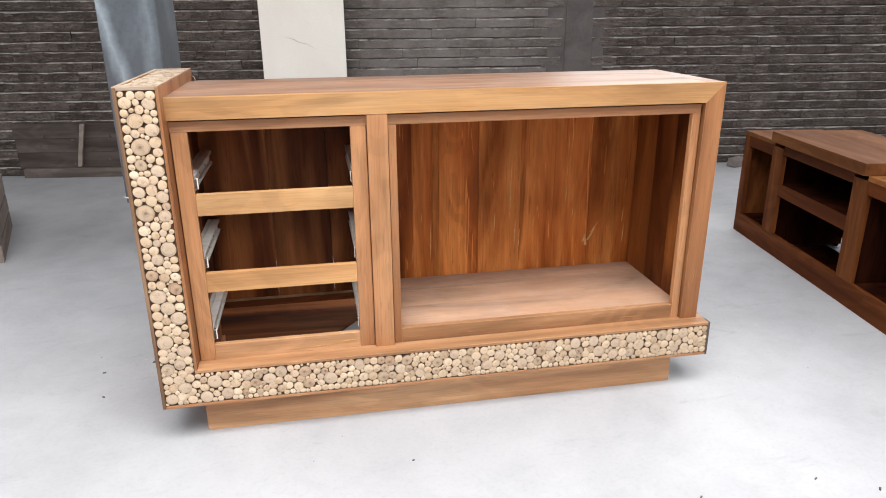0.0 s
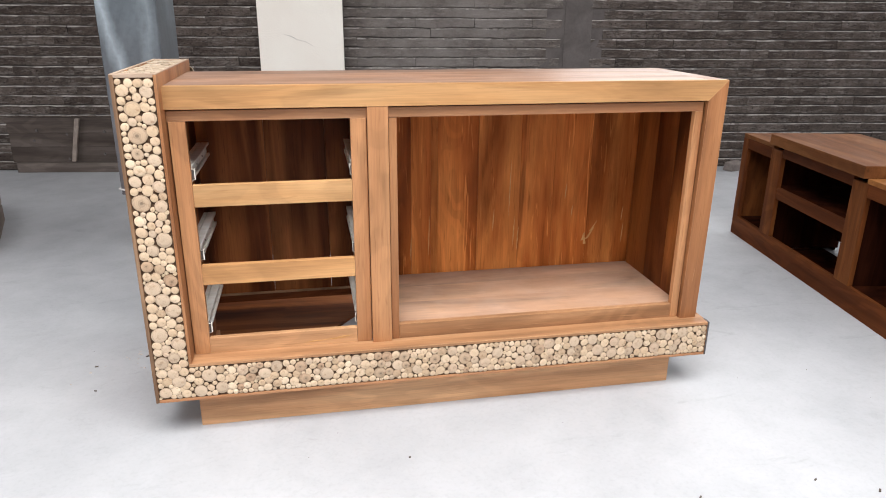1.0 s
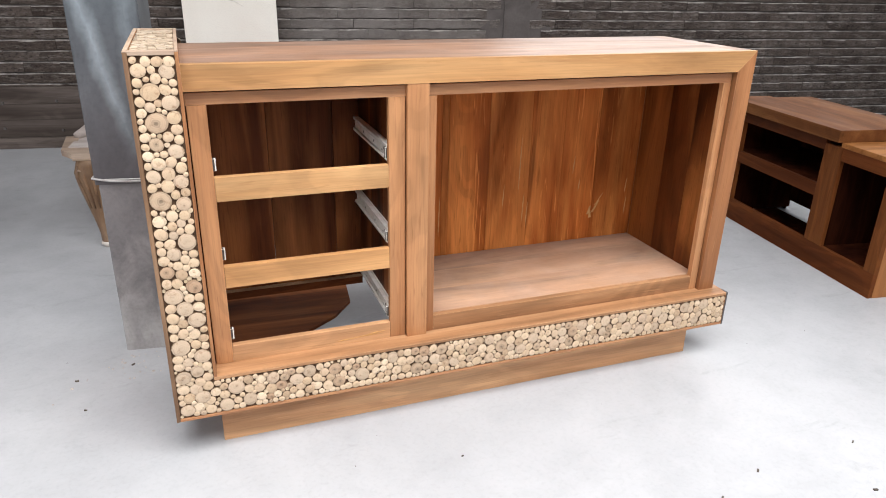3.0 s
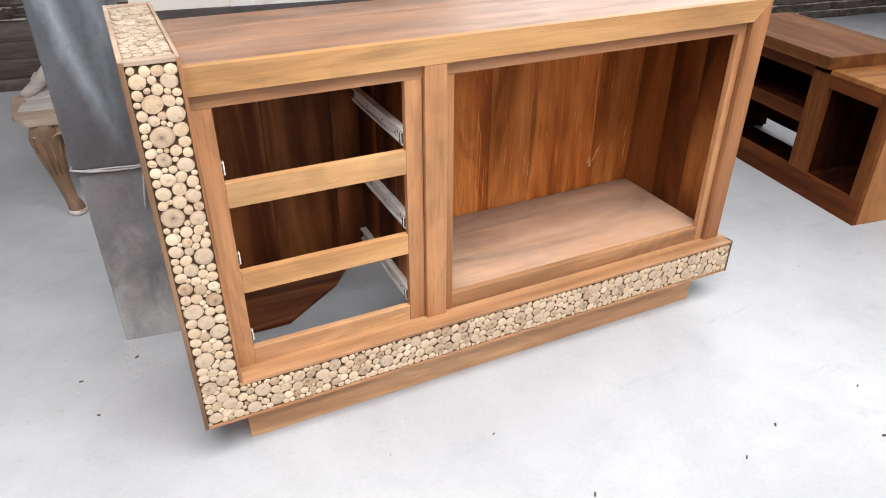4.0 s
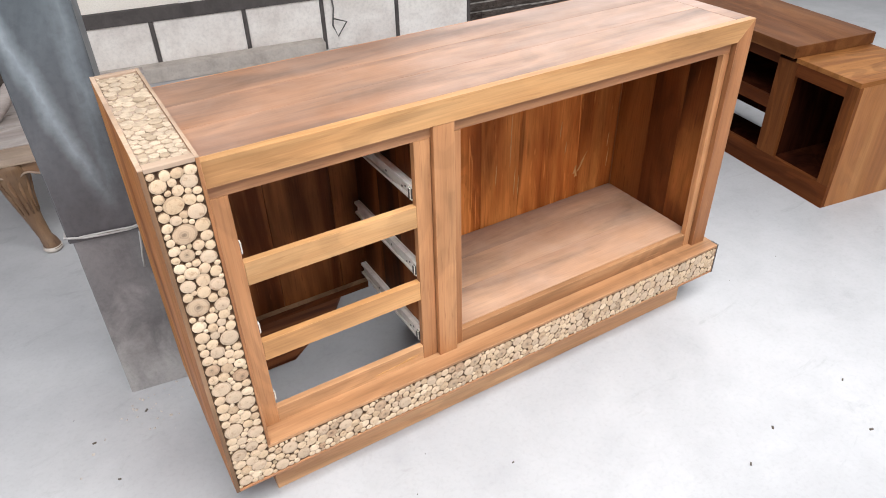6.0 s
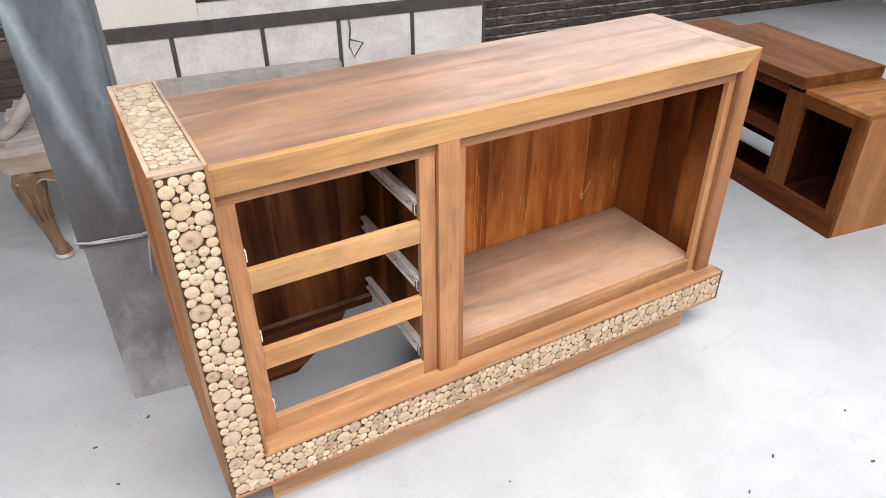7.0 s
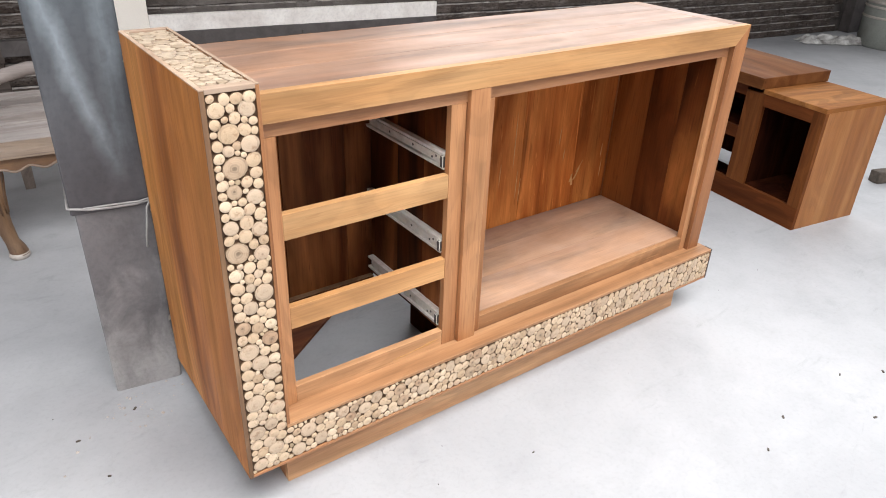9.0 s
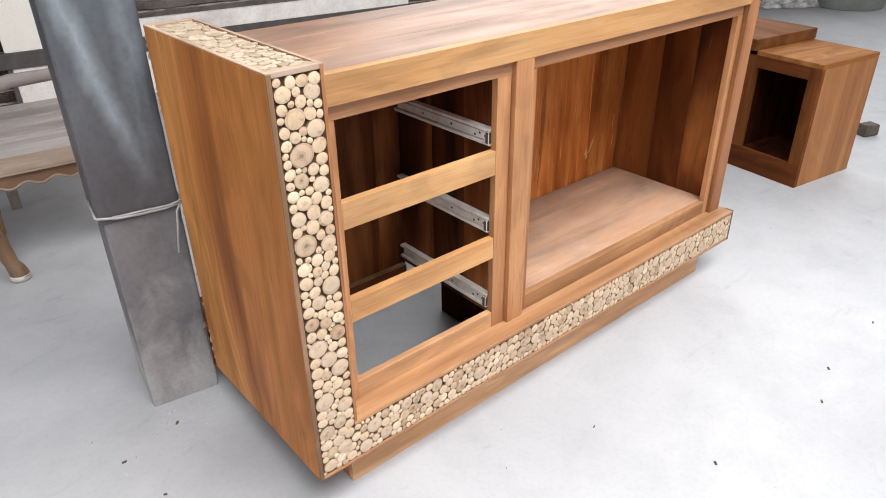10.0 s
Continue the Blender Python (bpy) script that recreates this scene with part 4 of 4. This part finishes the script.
# ---- low console with open bays ----
def tv_console(m):
    t = thing("tv_console", m, "unfinished low teak console with a raised middle top and open bays", "console")
    L, D, H = 1.49, 0.447, 0.60
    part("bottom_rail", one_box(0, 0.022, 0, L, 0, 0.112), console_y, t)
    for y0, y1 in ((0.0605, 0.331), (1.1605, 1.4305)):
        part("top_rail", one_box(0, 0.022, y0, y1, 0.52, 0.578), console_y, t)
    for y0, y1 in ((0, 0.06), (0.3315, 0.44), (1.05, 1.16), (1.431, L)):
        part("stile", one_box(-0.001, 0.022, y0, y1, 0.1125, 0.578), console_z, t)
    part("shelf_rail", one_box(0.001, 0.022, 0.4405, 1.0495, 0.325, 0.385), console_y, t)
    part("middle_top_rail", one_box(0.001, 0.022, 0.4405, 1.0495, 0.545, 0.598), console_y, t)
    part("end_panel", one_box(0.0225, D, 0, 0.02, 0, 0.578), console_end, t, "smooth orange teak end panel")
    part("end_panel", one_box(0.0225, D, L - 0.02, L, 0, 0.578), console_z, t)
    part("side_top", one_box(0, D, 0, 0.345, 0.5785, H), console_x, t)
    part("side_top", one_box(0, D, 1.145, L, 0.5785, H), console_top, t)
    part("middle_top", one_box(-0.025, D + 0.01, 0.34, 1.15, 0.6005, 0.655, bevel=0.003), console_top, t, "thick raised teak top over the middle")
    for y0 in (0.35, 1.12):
        part("divider", one_box(0.0225, D, y0, y0 + 0.018, 0.02, 0.578), shaded_inside, t)
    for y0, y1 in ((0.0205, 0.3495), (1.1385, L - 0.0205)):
        part("back_panel", one_box(D - 0.012, D, y0, y1, 0.0, 0.578), shaded_inside, t)
        part("bay_floor", one_box(0.0225, D - 0.0125, y0, y1, 0.09, 0.105), shaded_inside, t)
    part("middle_back", one_box(D - 0.012, D, 0.3685, 1.1195, 0.062, 0.60), shaded_inside, t)
    part("bottom_board", one_box(0.0225, 0.36, 0.3685, 1.1195, 0.004, 0.018), shaded_inside, t)
    part("middle_shelf", one_box(0.0225, D - 0.0125, 0.3685, 1.1195, 0.36, 0.38), shaded_inside, t)
    return t


tv_console(pose(2.776, 0.165, 0, 0, 0, -8.5))


# ---- carved bench behind the column ----
def carved_bench(m):
    t = thing("carved_bench", m, "dusty carved wooden bench with curved legs and loose slats", "bench")

    def leg(px, py, sx, sy):
        bm = bmesh.new()
        rows = ((0.0, 0.034, 0.028), (0.02, 0.038, 0.037), (0.045, 0.032, 0.033), (0.07, 0.022, 0.027), (0.14, 0.008, 0.032), (0.22, -0.006, 0.043), (0.29, -0.014, 0.056), (0.35, -0.014, 0.066), (0.40, 0.0, 0.062), (0.437, 0.0, 0.056))
        tube(bm, [(px - sx * o * 0.0 + sx * o, py + sy * o, z) for z, o, r in rows], [r for z, o, r in rows], 12)
        leg_ob = part("leg", bm, bench_z, t, "carved cabriole leg", smooth=True)
        bm = bmesh.new()
        o = 0.036
        tube(bm, [(px + sx * o, py + sy * o, z) for z in (0.0005, 0.012, 0.028)], [0.031, 0.040, 0.0385], 12)
        part("toe", bm, pale_plank, leg_ob, "worn pale toe", smooth=True)
        for k in range(5):
            bm = bmesh.new()
            a = -2.2 + 0.55 * k
            tube(bm, [(px - 0.012 + 0.062 * math.cos(a), py + 0.012 + 0.062 * math.sin(a), 0.40), (px - 0.02 + 0.066 * math.cos(a), py + 0.02 + 0.066 * math.sin(a), 0.34), (px - 0.012 + 0.05 * math.cos(a), py + 0.012 + 0.05 * math.sin(a), 0.27), (px + 0.038 * math.cos(a), py + 0.038 * math.sin(a), 0.19)], [0.004, 0.009, 0.007, 0.003], 6)
            part("carving", bm, bench_x, leg_ob, smooth=True)

    leg(0.0, 0.0, 1, -1)
    leg(0.52, 0.0, 1, -1)
    for px in (0.10, 0.52):
        bm = bmesh.new()
        prism(bm, [(px - 0.022, 0.70), (px + 0.022, 0.70), (px + 0.022, 0.744), (px - 0.022, 0.744)], "z", 0.0, 0.436)
        for v in bm.verts:
            if v.co.z > 0.2:
                v.co.x = px + (v.co.x - px) * 1.5
        part("rear_leg", bm, crate_wood, t)

    def scallop(a, b, n=40):
        pts = [(a, 0.435), (b, 0.435)]
        for i in range(n + 1):
            f = 1 - i / n
            pts.append((a + (b - a) * f, 0.372 - 0.018 * math.sin(3 * math.tau * f) ** 2 + 0.014 * math.sin(math.pi * f)))
        return pts

    front = part("front_apron", prism(bmesh.new(), scallop(-0.05, 0.57), "y", -0.04, -0.012), bench_x, t, "scalloped carved apron")
    bm = bmesh.new()
    tube(bm, [(px, -0.0435, pz + 0.006) for px, pz in scallop(-0.05, 0.57)[2:]], 0.005, 6)
    part("bead", bm, rim_tan, front, "pale worn bead along the scallops", smooth=True)
    bm = bmesh.new()
    tube(bm, [(-0.06, -0.05, 0.434), (0.60, -0.05, 0.434)], 0.009, 8)
    part("moulding", bm, cap_tan, front, smooth=True)
    part("side_apron", prism(bmesh.new(), scallop(0.02, 0.84), "x", -0.05, -0.022), bench_x, t)
    part("side_apron", prism(bmesh.new(), scallop(0.02, 0.84), "x", 0.542, 0.57), bench_x, t)
    bm = bmesh.new()
    prism(bm, [(-0.16, 0.30), (-0.12, 0.02), (-0.06, -0.06), (0.60, -0.06), (0.63, 0.0), (0.63, 0.05), (-0.06, 0.05), (-0.10, 0.30)], "z", 0.436, 0.462)
    part("seat_rim", bm, rim_tan, t, "worn tan seat rim")
    y = 0.055
    for w in (0.13, 0.11, 0.14, 0.12, 0.13, 0.12):
        part("seat_slat", one_box(-0.12 + random.uniform(-0.02, 0.03), 0.60, y, y + w - 0.016, 0.436, 0.458 + random.uniform(0, 0.012), bevel=0.003), dusty_x, t, "dusty grey seat board")
        y += w
    bm = bmesh.new()
    tube(bm, [(-0.10, 0.26, 0.47), (-0.06, 0.33, 0.485), (-0.01, 0.38, 0.53), (0.04, 0.41, 0.585), (0.10, 0.43, 0.625), (0.22, 0.44, 0.65), (0.40, 0.44, 0.655)], [0.022, 0.03, 0.034, 0.032, 0.03, 0.03, 0.026], 10)
    part("arm", bm, dusty_x, t, "sweeping dusty armrest", smooth=True)
    return t


carved_bench(pose(-0.33, 1.80, 0, 0, 0, -6))

# ---- against the brick wall ----
RACK = pose(0, 3.75, 0, 0, 0, -7.41)
solid("white_slab", one_box(0.17, 0.815, 0.0, 0.03, 0.462, 1.49, bevel=0.003), white_board, RACK, "tall white board with faint cracks standing on the rack", "board")
slab = bpy.data.objects["white_slab"]
bm = bmesh.new()
tube(bm, [(0.36, 0.0, 1.075), (0.42, -0.0005, 1.06), (0.46, 0.0, 1.035), (0.52, -0.0005, 1.025), (0.58, 0.0, 0.99)], [0.0008, 0.003, 0.0022, 0.002, 0.0008], 6)
part("crack", bm, pale_plank, slab, "thin grey crack")
bm = bmesh.new()
tube(bm, [(1.84, -0.02, 0.42), (1.85, -0.03, 0.30), (1.83, -0.04, 0.18), (1.86, -0.05, 0.10), (1.93, -0.06, 0.20), (1.84, -0.05, 0.23)], 0.006, 6)
solid("wire_hook", bm, dark_steel, RACK, "bent dark wire hanging from the panel rack", "wire", smooth=True)
rack = thing("panel_rack", RACK, "long low rack of white panels under a dark rail", "rack")
part("top_board", one_box(0.8155, 2.93, -0.01, 0.03, 0.462, 0.570, bevel=0.003), white_panel, rack, "long white board")
part("rail", one_box(-0.05, 2.93, -0.015, 0.04, 0.368, 0.4615, bevel=0.004), dark_steel, rack, "dark grey rail")
edges = (0.158, 0.60, 1.21, 1.76, 2.33, 2.93)
for a, b in zip(edges, edges[1:]):
    part("panel", one_box(a + 0.028, b - 0.002, 0.0, 0.025, 0.0, 0.3675, bevel=0.003), white_panel, rack)
    part("mullion", one_box(a, a + 0.026, -0.008, 0.03, 0.0, 0.3675, bevel=0.003), dark_steel, rack)
part("mullion", one_box(2.93, 2.955, -0.008, 0.03, 0.0, 0.3675, bevel=0.003), dark_steel, rack)
solid("plank", one_box(0.02, 1.74, -0.13, -0.016, 0.0, 0.10, bevel=0.006), pale_plank, RACK, "pale dusty plank lying on the floor by the rack", "plank")

boards = thing("board_stack", WALL, "dark grey boards stacked on edge along the brick wall", "boards")
for z0, z1, dy in ((0.0, 0.075, -0.10), (0.076, 0.20, -0.055), (0.2005, 0.31, -0.06), (0.3105, 0.43, -0.052)):
    part("board", one_box(-1.9 - dy, 0.02 + dy, dy, -0.02, z0, z1, bevel=0.004), board_x, boards)
for x, z in ((-1.62, 0.33), (-1.65, 0.25), (-1.40, 0.10), (-1.39, 0.30), (-1.10, 0.32), (-1.12, 0.14), (-0.75, 0.33), (-0.74, 0.12)):
    bm = bmesh.new()
    tube(bm, [(x, -0.052, z), (x, -0.064, z)], [0.011, 0.009], 8)
    part("nail_head", bm, dark_steel, boards)
solid("batten", prism(bmesh.new(), [(-1.368, 0.09), (-1.336, 0.09), (-1.264, 0.43), (-1.296, 0.43)], "y", -0.100, -0.0785), crate_wood, WALL, "short dusty brown batten leaning against dark boards", "batten")

# ---- loose things on the floor ----
def crumpled(name, m, sx, sy, sz, mat, label, category, seed):
    """A crumpled cloth: a lumpy sheet with folds."""
    bm = bmesh.new()
    bmesh.ops.create_grid(bm, x_segments=36, y_segments=20, size=1)
    for v in bm.verts:
        x, y = v.co.x, v.co.y
        edge = max(0.0, 1 - max(abs(x), abs(y)) ** 6)
        n = noise.noise(Vector((x * 2.1 + seed, y * 2.6, 0))) + 0.5 * noise.noise(Vector((x * 5 + seed, y * 6, 3)))
        v.co = Vector((x * sx * (1 + 0.15 * noise.noise(Vector((y * 3, seed, 1)))), y * sy * (1 + 0.3 * noise.noise(Vector((x * 3, seed, 5)))), max(0.004, sz * edge * (0.55 + 0.75 * n)) + 0.004))
    ret = bmesh.ops.extrude_face_region(bm, geom=bm.faces[:])
    for g in ret["geom"]:
        if isinstance(g, bmesh.types.BMVert):
            g.co.z -= 0.003
    bmesh.ops.recalc_face_normals(bm, faces=bm.faces)
    return solid(name, bm, mat, m, label, category, smooth=True)


crumpled("rag", pose(7.48, 2.46, 0, 0, 0, -33), 0.36, 0.13, 0.085, cloth, "crumpled white rag on the floor by the brick wall", "rag", 4.2)


def lump(name, m, size, mat, label, category, seed, group=""):
    bm = bmesh.new()
    box(bm, -size[0] / 2, size[0] / 2, -size[1] / 2, size[1] / 2, 0, size[2], bevel=min(size) * 0.18)
    for v in bm.verts:
        n = noise.noise_vector(v.co * (2.5 / max(size)) + Vector((seed, 0, 0)))
        v.co += Vector((n.x, n.y, n.z * 0.4 if v.co.z > size[2] * 0.4 else 0)) * max(size) * 0.10
    return solid(name, bm, mat, m, label, category, group)


lump("brick_piece", pose(4.02, 3.2, 0, 0, 0, 20), (0.16, 0.09, 0.075), rubble, "broken greyish brick lying near the wall", "brick", 1.0)
lump("wood_block", pose(3.82, 0.24, 0, 0, 0, -20), (0.10, 0.07, 0.07), chip_wood, "small dark wood block on the floor by the console", "wood block", 2.0)

bm = bmesh.new()
prism(bm, [(0.05, 0.53), (0.355, 0.53), (0.575, 0.69), (0.66, 0.80), (0.70, 1.15), (0.05, 1.15)], "z", 0.0, 0.012)
solid("board_offcut", bm, bay_x, HERE, "brown board offcut lying on the floor behind the counter", "board")

# low crate at the edge of the shop floor
crate = thing("crate", pose(-1.17, 1.9, 0, 0, 0, 17), "dark brown low timber crate on the concrete floor", "crate")
for z0, z1 in ((0.0, 0.10), (0.112, 0.21), (0.222, 0.32)):
    part("side_slat", one_box(-0.022, 0.0, 0.0, 0.75, z0, z1, bevel=0.003), crate_wood, crate)
    part("front_slat", one_box(-0.80, -0.0225, 0.0, 0.022, z0, z1, bevel=0.003), crate_wood, crate)
    part("back_slat", one_box(-0.80, -0.0225, 0.728, 0.75, z0, z1, bevel=0.003), crate_wood, crate)
part("crate_lid", one_box(-0.80, 0.004, -0.004, 0.754, 0.3205, 0.34, bevel=0.003), crate_wood, crate)
for y in (0.0225, 0.6875):
    part("corner_post", one_box(-0.062, -0.0225, y, y + 0.04, 0.0, 0.32, bevel=0.002), crate_wood, crate)

# drum by the end of the wall
drum = thing("drum", pose(7.93, 2.05, 0), "greenish grey drum with pale ribs by the wall", "drum")
bm = bmesh.new()
tube(bm, [(0, 0, z) for z in (0, 0.01, 0.3, 0.44)], [0.33, 0.345, 0.35, 0.35], 40)
part("body", bm, pier_green, drum, smooth=True)
for z in (0.30, 0.40, 0.445):
    bm = bmesh.new()
    tube(bm, [(0, 0, z - 0.012), (0, 0, z), (0, 0, z + 0.012)], [0.352, 0.362, 0.352], 40)
    part("rib", bm, pale_plank, drum, smooth=True)

# wire tied round the column
wire = thing("wire", COLUMN, "grey wire tied round the column with a hanging end", "wire")
bm = bmesh.new()
tube(bm, [(-0.007, 0.13, 0.640), (-0.008, -0.004, 0.634), (0.04, -0.008, 0.626), (0.10, -0.007, 0.622), (0.16, -0.008, 0.622), (0.201, -0.009, 0.628), (0.206, 0.02, 0.636), (0.205, 0.13, 0.64)], 0.0038, 8)
part("loop", bm, wire_grey, wire, smooth=True)
bm = bmesh.new()
tube(bm, [(0.03, -0.008, 0.631), (0.11, -0.0085, 0.630), (0.17, -0.010, 0.629), (0.204, -0.012, 0.637), (0.212, -0.006, 0.654)], 0.0026, 8)
part("second_turn", bm, wire_grey, wire, smooth=True)
bm = bmesh.new()
tube(bm, [(0.199, -0.010, 0.628), (0.186, -0.014, 0.61), (0.180, -0.017, 0.57), (0.172, -0.014, 0.52), (0.169, -0.010, 0.485)], 0.0030, 8)
part("hanging_end", bm, wire_grey, wire, smooth=True)

# wood chips on the floor, and a scatter of crumbs
rng = np.random.default_rng(11)
for k, (cx, cy, s) in enumerate(((1.505, -0.559, 0.03), (-0.318, 0.514, 0.028), (1.335, -0.614, 0.026), (0.745, -0.237, 0.016), (0.880, -0.537, 0.03), (-0.275, 0.331, 0.022), (1.872, -0.549, 0.022), (2.018, -0.624, 0.03), (1.754, -0.724, 0.03), (-0.15, 0.567, 0.03))):
    a = rng.uniform(0, 360)
    lump("wood_chip", pose(cx, cy, 0, 0, 0, a), (s * 0.42, s * 0.18, 0.004), chip_wood, "small dark wood chip on the concrete floor", "wood chip", 3.0 + k, "chips on the floor")
bm = bmesh.new()
for k in range(26):
    cx, cy, s = rng.uniform(-0.9, 3.0), rng.uniform(-1.4, 1.2), rng.uniform(0.0012, 0.0035)
    if 0.0 < cx < 1.85 and -0.02 < cy < 0.6:
        continue
    a = rng.uniform(0, 6.28)
    ux, uy = s * math.cos(a), s * math.sin(a)
    pts = [(cx - ux, cy - uy), (cx + uy * 0.5, cy - ux * 0.5), (cx + ux, cy + uy), (cx - uy * 0.5, cy + ux * 0.5)]
    lo = [bm.verts.new((p[0], p[1], 0.0)) for p in pts]
    tip = bm.verts.new((cx, cy, s * 0.6))
    for i in range(4):
        bm.faces.new((lo[i], lo[(i + 1) % 4], tip))
solid("crumbs", bm, chip_wood, HERE, "scattered dark crumbs and shavings on the floor", "crumbs", kind="stuff")


bm = bmesh.new()
for k in range(70):
    a, q = rng.uniform(0, 6.28), abs(rng.normal(0, 0.08))
    cx, cy, s = -0.08 + 0.10 * math.cos(a) + q * math.cos(a), 0.62 + 0.04 * math.sin(a) - q, rng.uniform(0.0015, 0.008) * rng.uniform(0.4, 1)
    if cx > -0.01 and cy < 0.6:
        continue
    ux, uy = s * math.cos(a * 3), s * math.sin(a * 3)
    lo = [bm.verts.new(p) for p in ((cx - ux, cy - uy, 0), (cx + uy, cy - ux, 0), (cx + ux, cy + uy, 0), (cx - uy, cy + ux, 0))]
    tip = bm.verts.new((cx + ux * 0.3, cy, s * 0.8))
    for i in range(4):
        bm.faces.new((lo[i], lo[(i + 1) % 4], tip))
solid("plaster_dust", bm, pale_plank, HERE, "pale plaster crumbs round the foot of the column", "crumbs", kind="stuff")


# ---- bricks ----
def brick_mesh(seed, w=0.2345, h=0.0685):
    """A hand-made brick: uneven arrises, a rough face in six panels, a dusty upper lip coloured as lit."""
    r = random.Random(seed)
    bm = bmesh.new()
    xs = (-0.5, -0.17, 0.17, 0.5)
    outline = [(x * w, -h / 2) for x in xs] + [(x * w, h / 2) for x in xs[::-1]]
    back = [bm.verts.new((x, 0.006, z)) for x, z in outline]
    mid = [bm.verts.new((x, -0.008 + r.uniform(-0.002, 0.002), z + r.uniform(-0.0028, 0.0022))) for x, z in outline]
    top = [bm.verts.new((x * 0.994, -0.017 + r.uniform(-0.005, 0.004), z * (0.78 if z > 0 else 0.95) + r.uniform(-0.005, 0.004))) for x, z in outline]
    n = len(outline)
    for a, b in ((back, mid), (mid, top)):
        for i in range(n):
            bm.faces.new((a[i], a[(i + 1) % n], b[(i + 1) % n], b[i])).material_index = 1 if i in (4, 5, 6) else 0
    for i in range(3):
        bm.faces.new((top[i], top[i + 1], top[n - 2 - i], top[n - 1 - i]))
    bmesh.ops.recalc_face_normals(bm, faces=bm.faces)
    return mesh_of("brick", bm, brick_single, lit_brick_lip)


COURSE, LENGTH = 0.0752, 0.232
variants = [brick_mesh(s) for s in range(10)]
verts, faces = [], []
singles = 0
for row in range(int(WALL_TOP / COURSE)):
    z = (row + 0.5) * COURSE
    for k in range(-28, 41):
        x = (k + (0.5 if row % 2 else 0.0)) * LENGTH + rng.uniform(-0.004, 0.004)
        if x < -6.4 or x > 8.22 or 2.50 < x < 2.88:
            continue
        dz, turn = 0.0035 * noise.noise(Vector((x * 0.9, row * 3.7, 0.5))) + rng.uniform(-0.0012, 0.0012), rng.uniform(-0.5, 0.5)
        near = (0.85 < x < 4.6 and 0.55 < z < 1.35) or (-1.9 < x < 0.1 and 0.45 < z < 1.25)
        if near and singles < 300:
            ob = new("brick", variants[rng.integers(10)])
            ob.parent = wall_north
            ob.matrix_basis = pose(x, rng.uniform(-0.003, 0.003), z + dz, 0, turn, 0)
            singles += 1
        else:
            b = len(verts)
            w, h, p = 0.1172, 0.0342, -0.0170 + rng.uniform(-0.004, 0.003)
            for y, f in ((0.006, 1.0), (p + 0.008, 1.0), (p, 0.78)):
                lean = rng.uniform(-0.0040, 0.0040)
                verts += [(x - w, y, z + dz - h * (0.5 + f / 2)), (x + w, y, z + dz - h * (0.5 + f / 2)), (x + w, y, z + dz + h * f + lean), (x - w, y, z + dz + h * f - lean)]
            for q in (0, 4):
                for i in range(4):
                    faces.append((b + q + i, b + q + (i + 1) % 4, b + q + 4 + (i + 1) % 4, b + q + 4 + i))
            faces.append((b + 8, b + 9, b + 10, b + 11))
me = bpy.data.meshes.new("brick_field")
me.from_pydata(verts, [], faces)
me.materials.append(brick_joined)
me.materials.append(lit_brick_lip)
for i, p in enumerate(me.polygons):
    p.material_index = 1 if i % 9 in (2, 6) else 0
field = new("brick_field", me)
field.parent = wall_north
tagged(field, "dark bricks of the rest of the wall", kind="stuff")
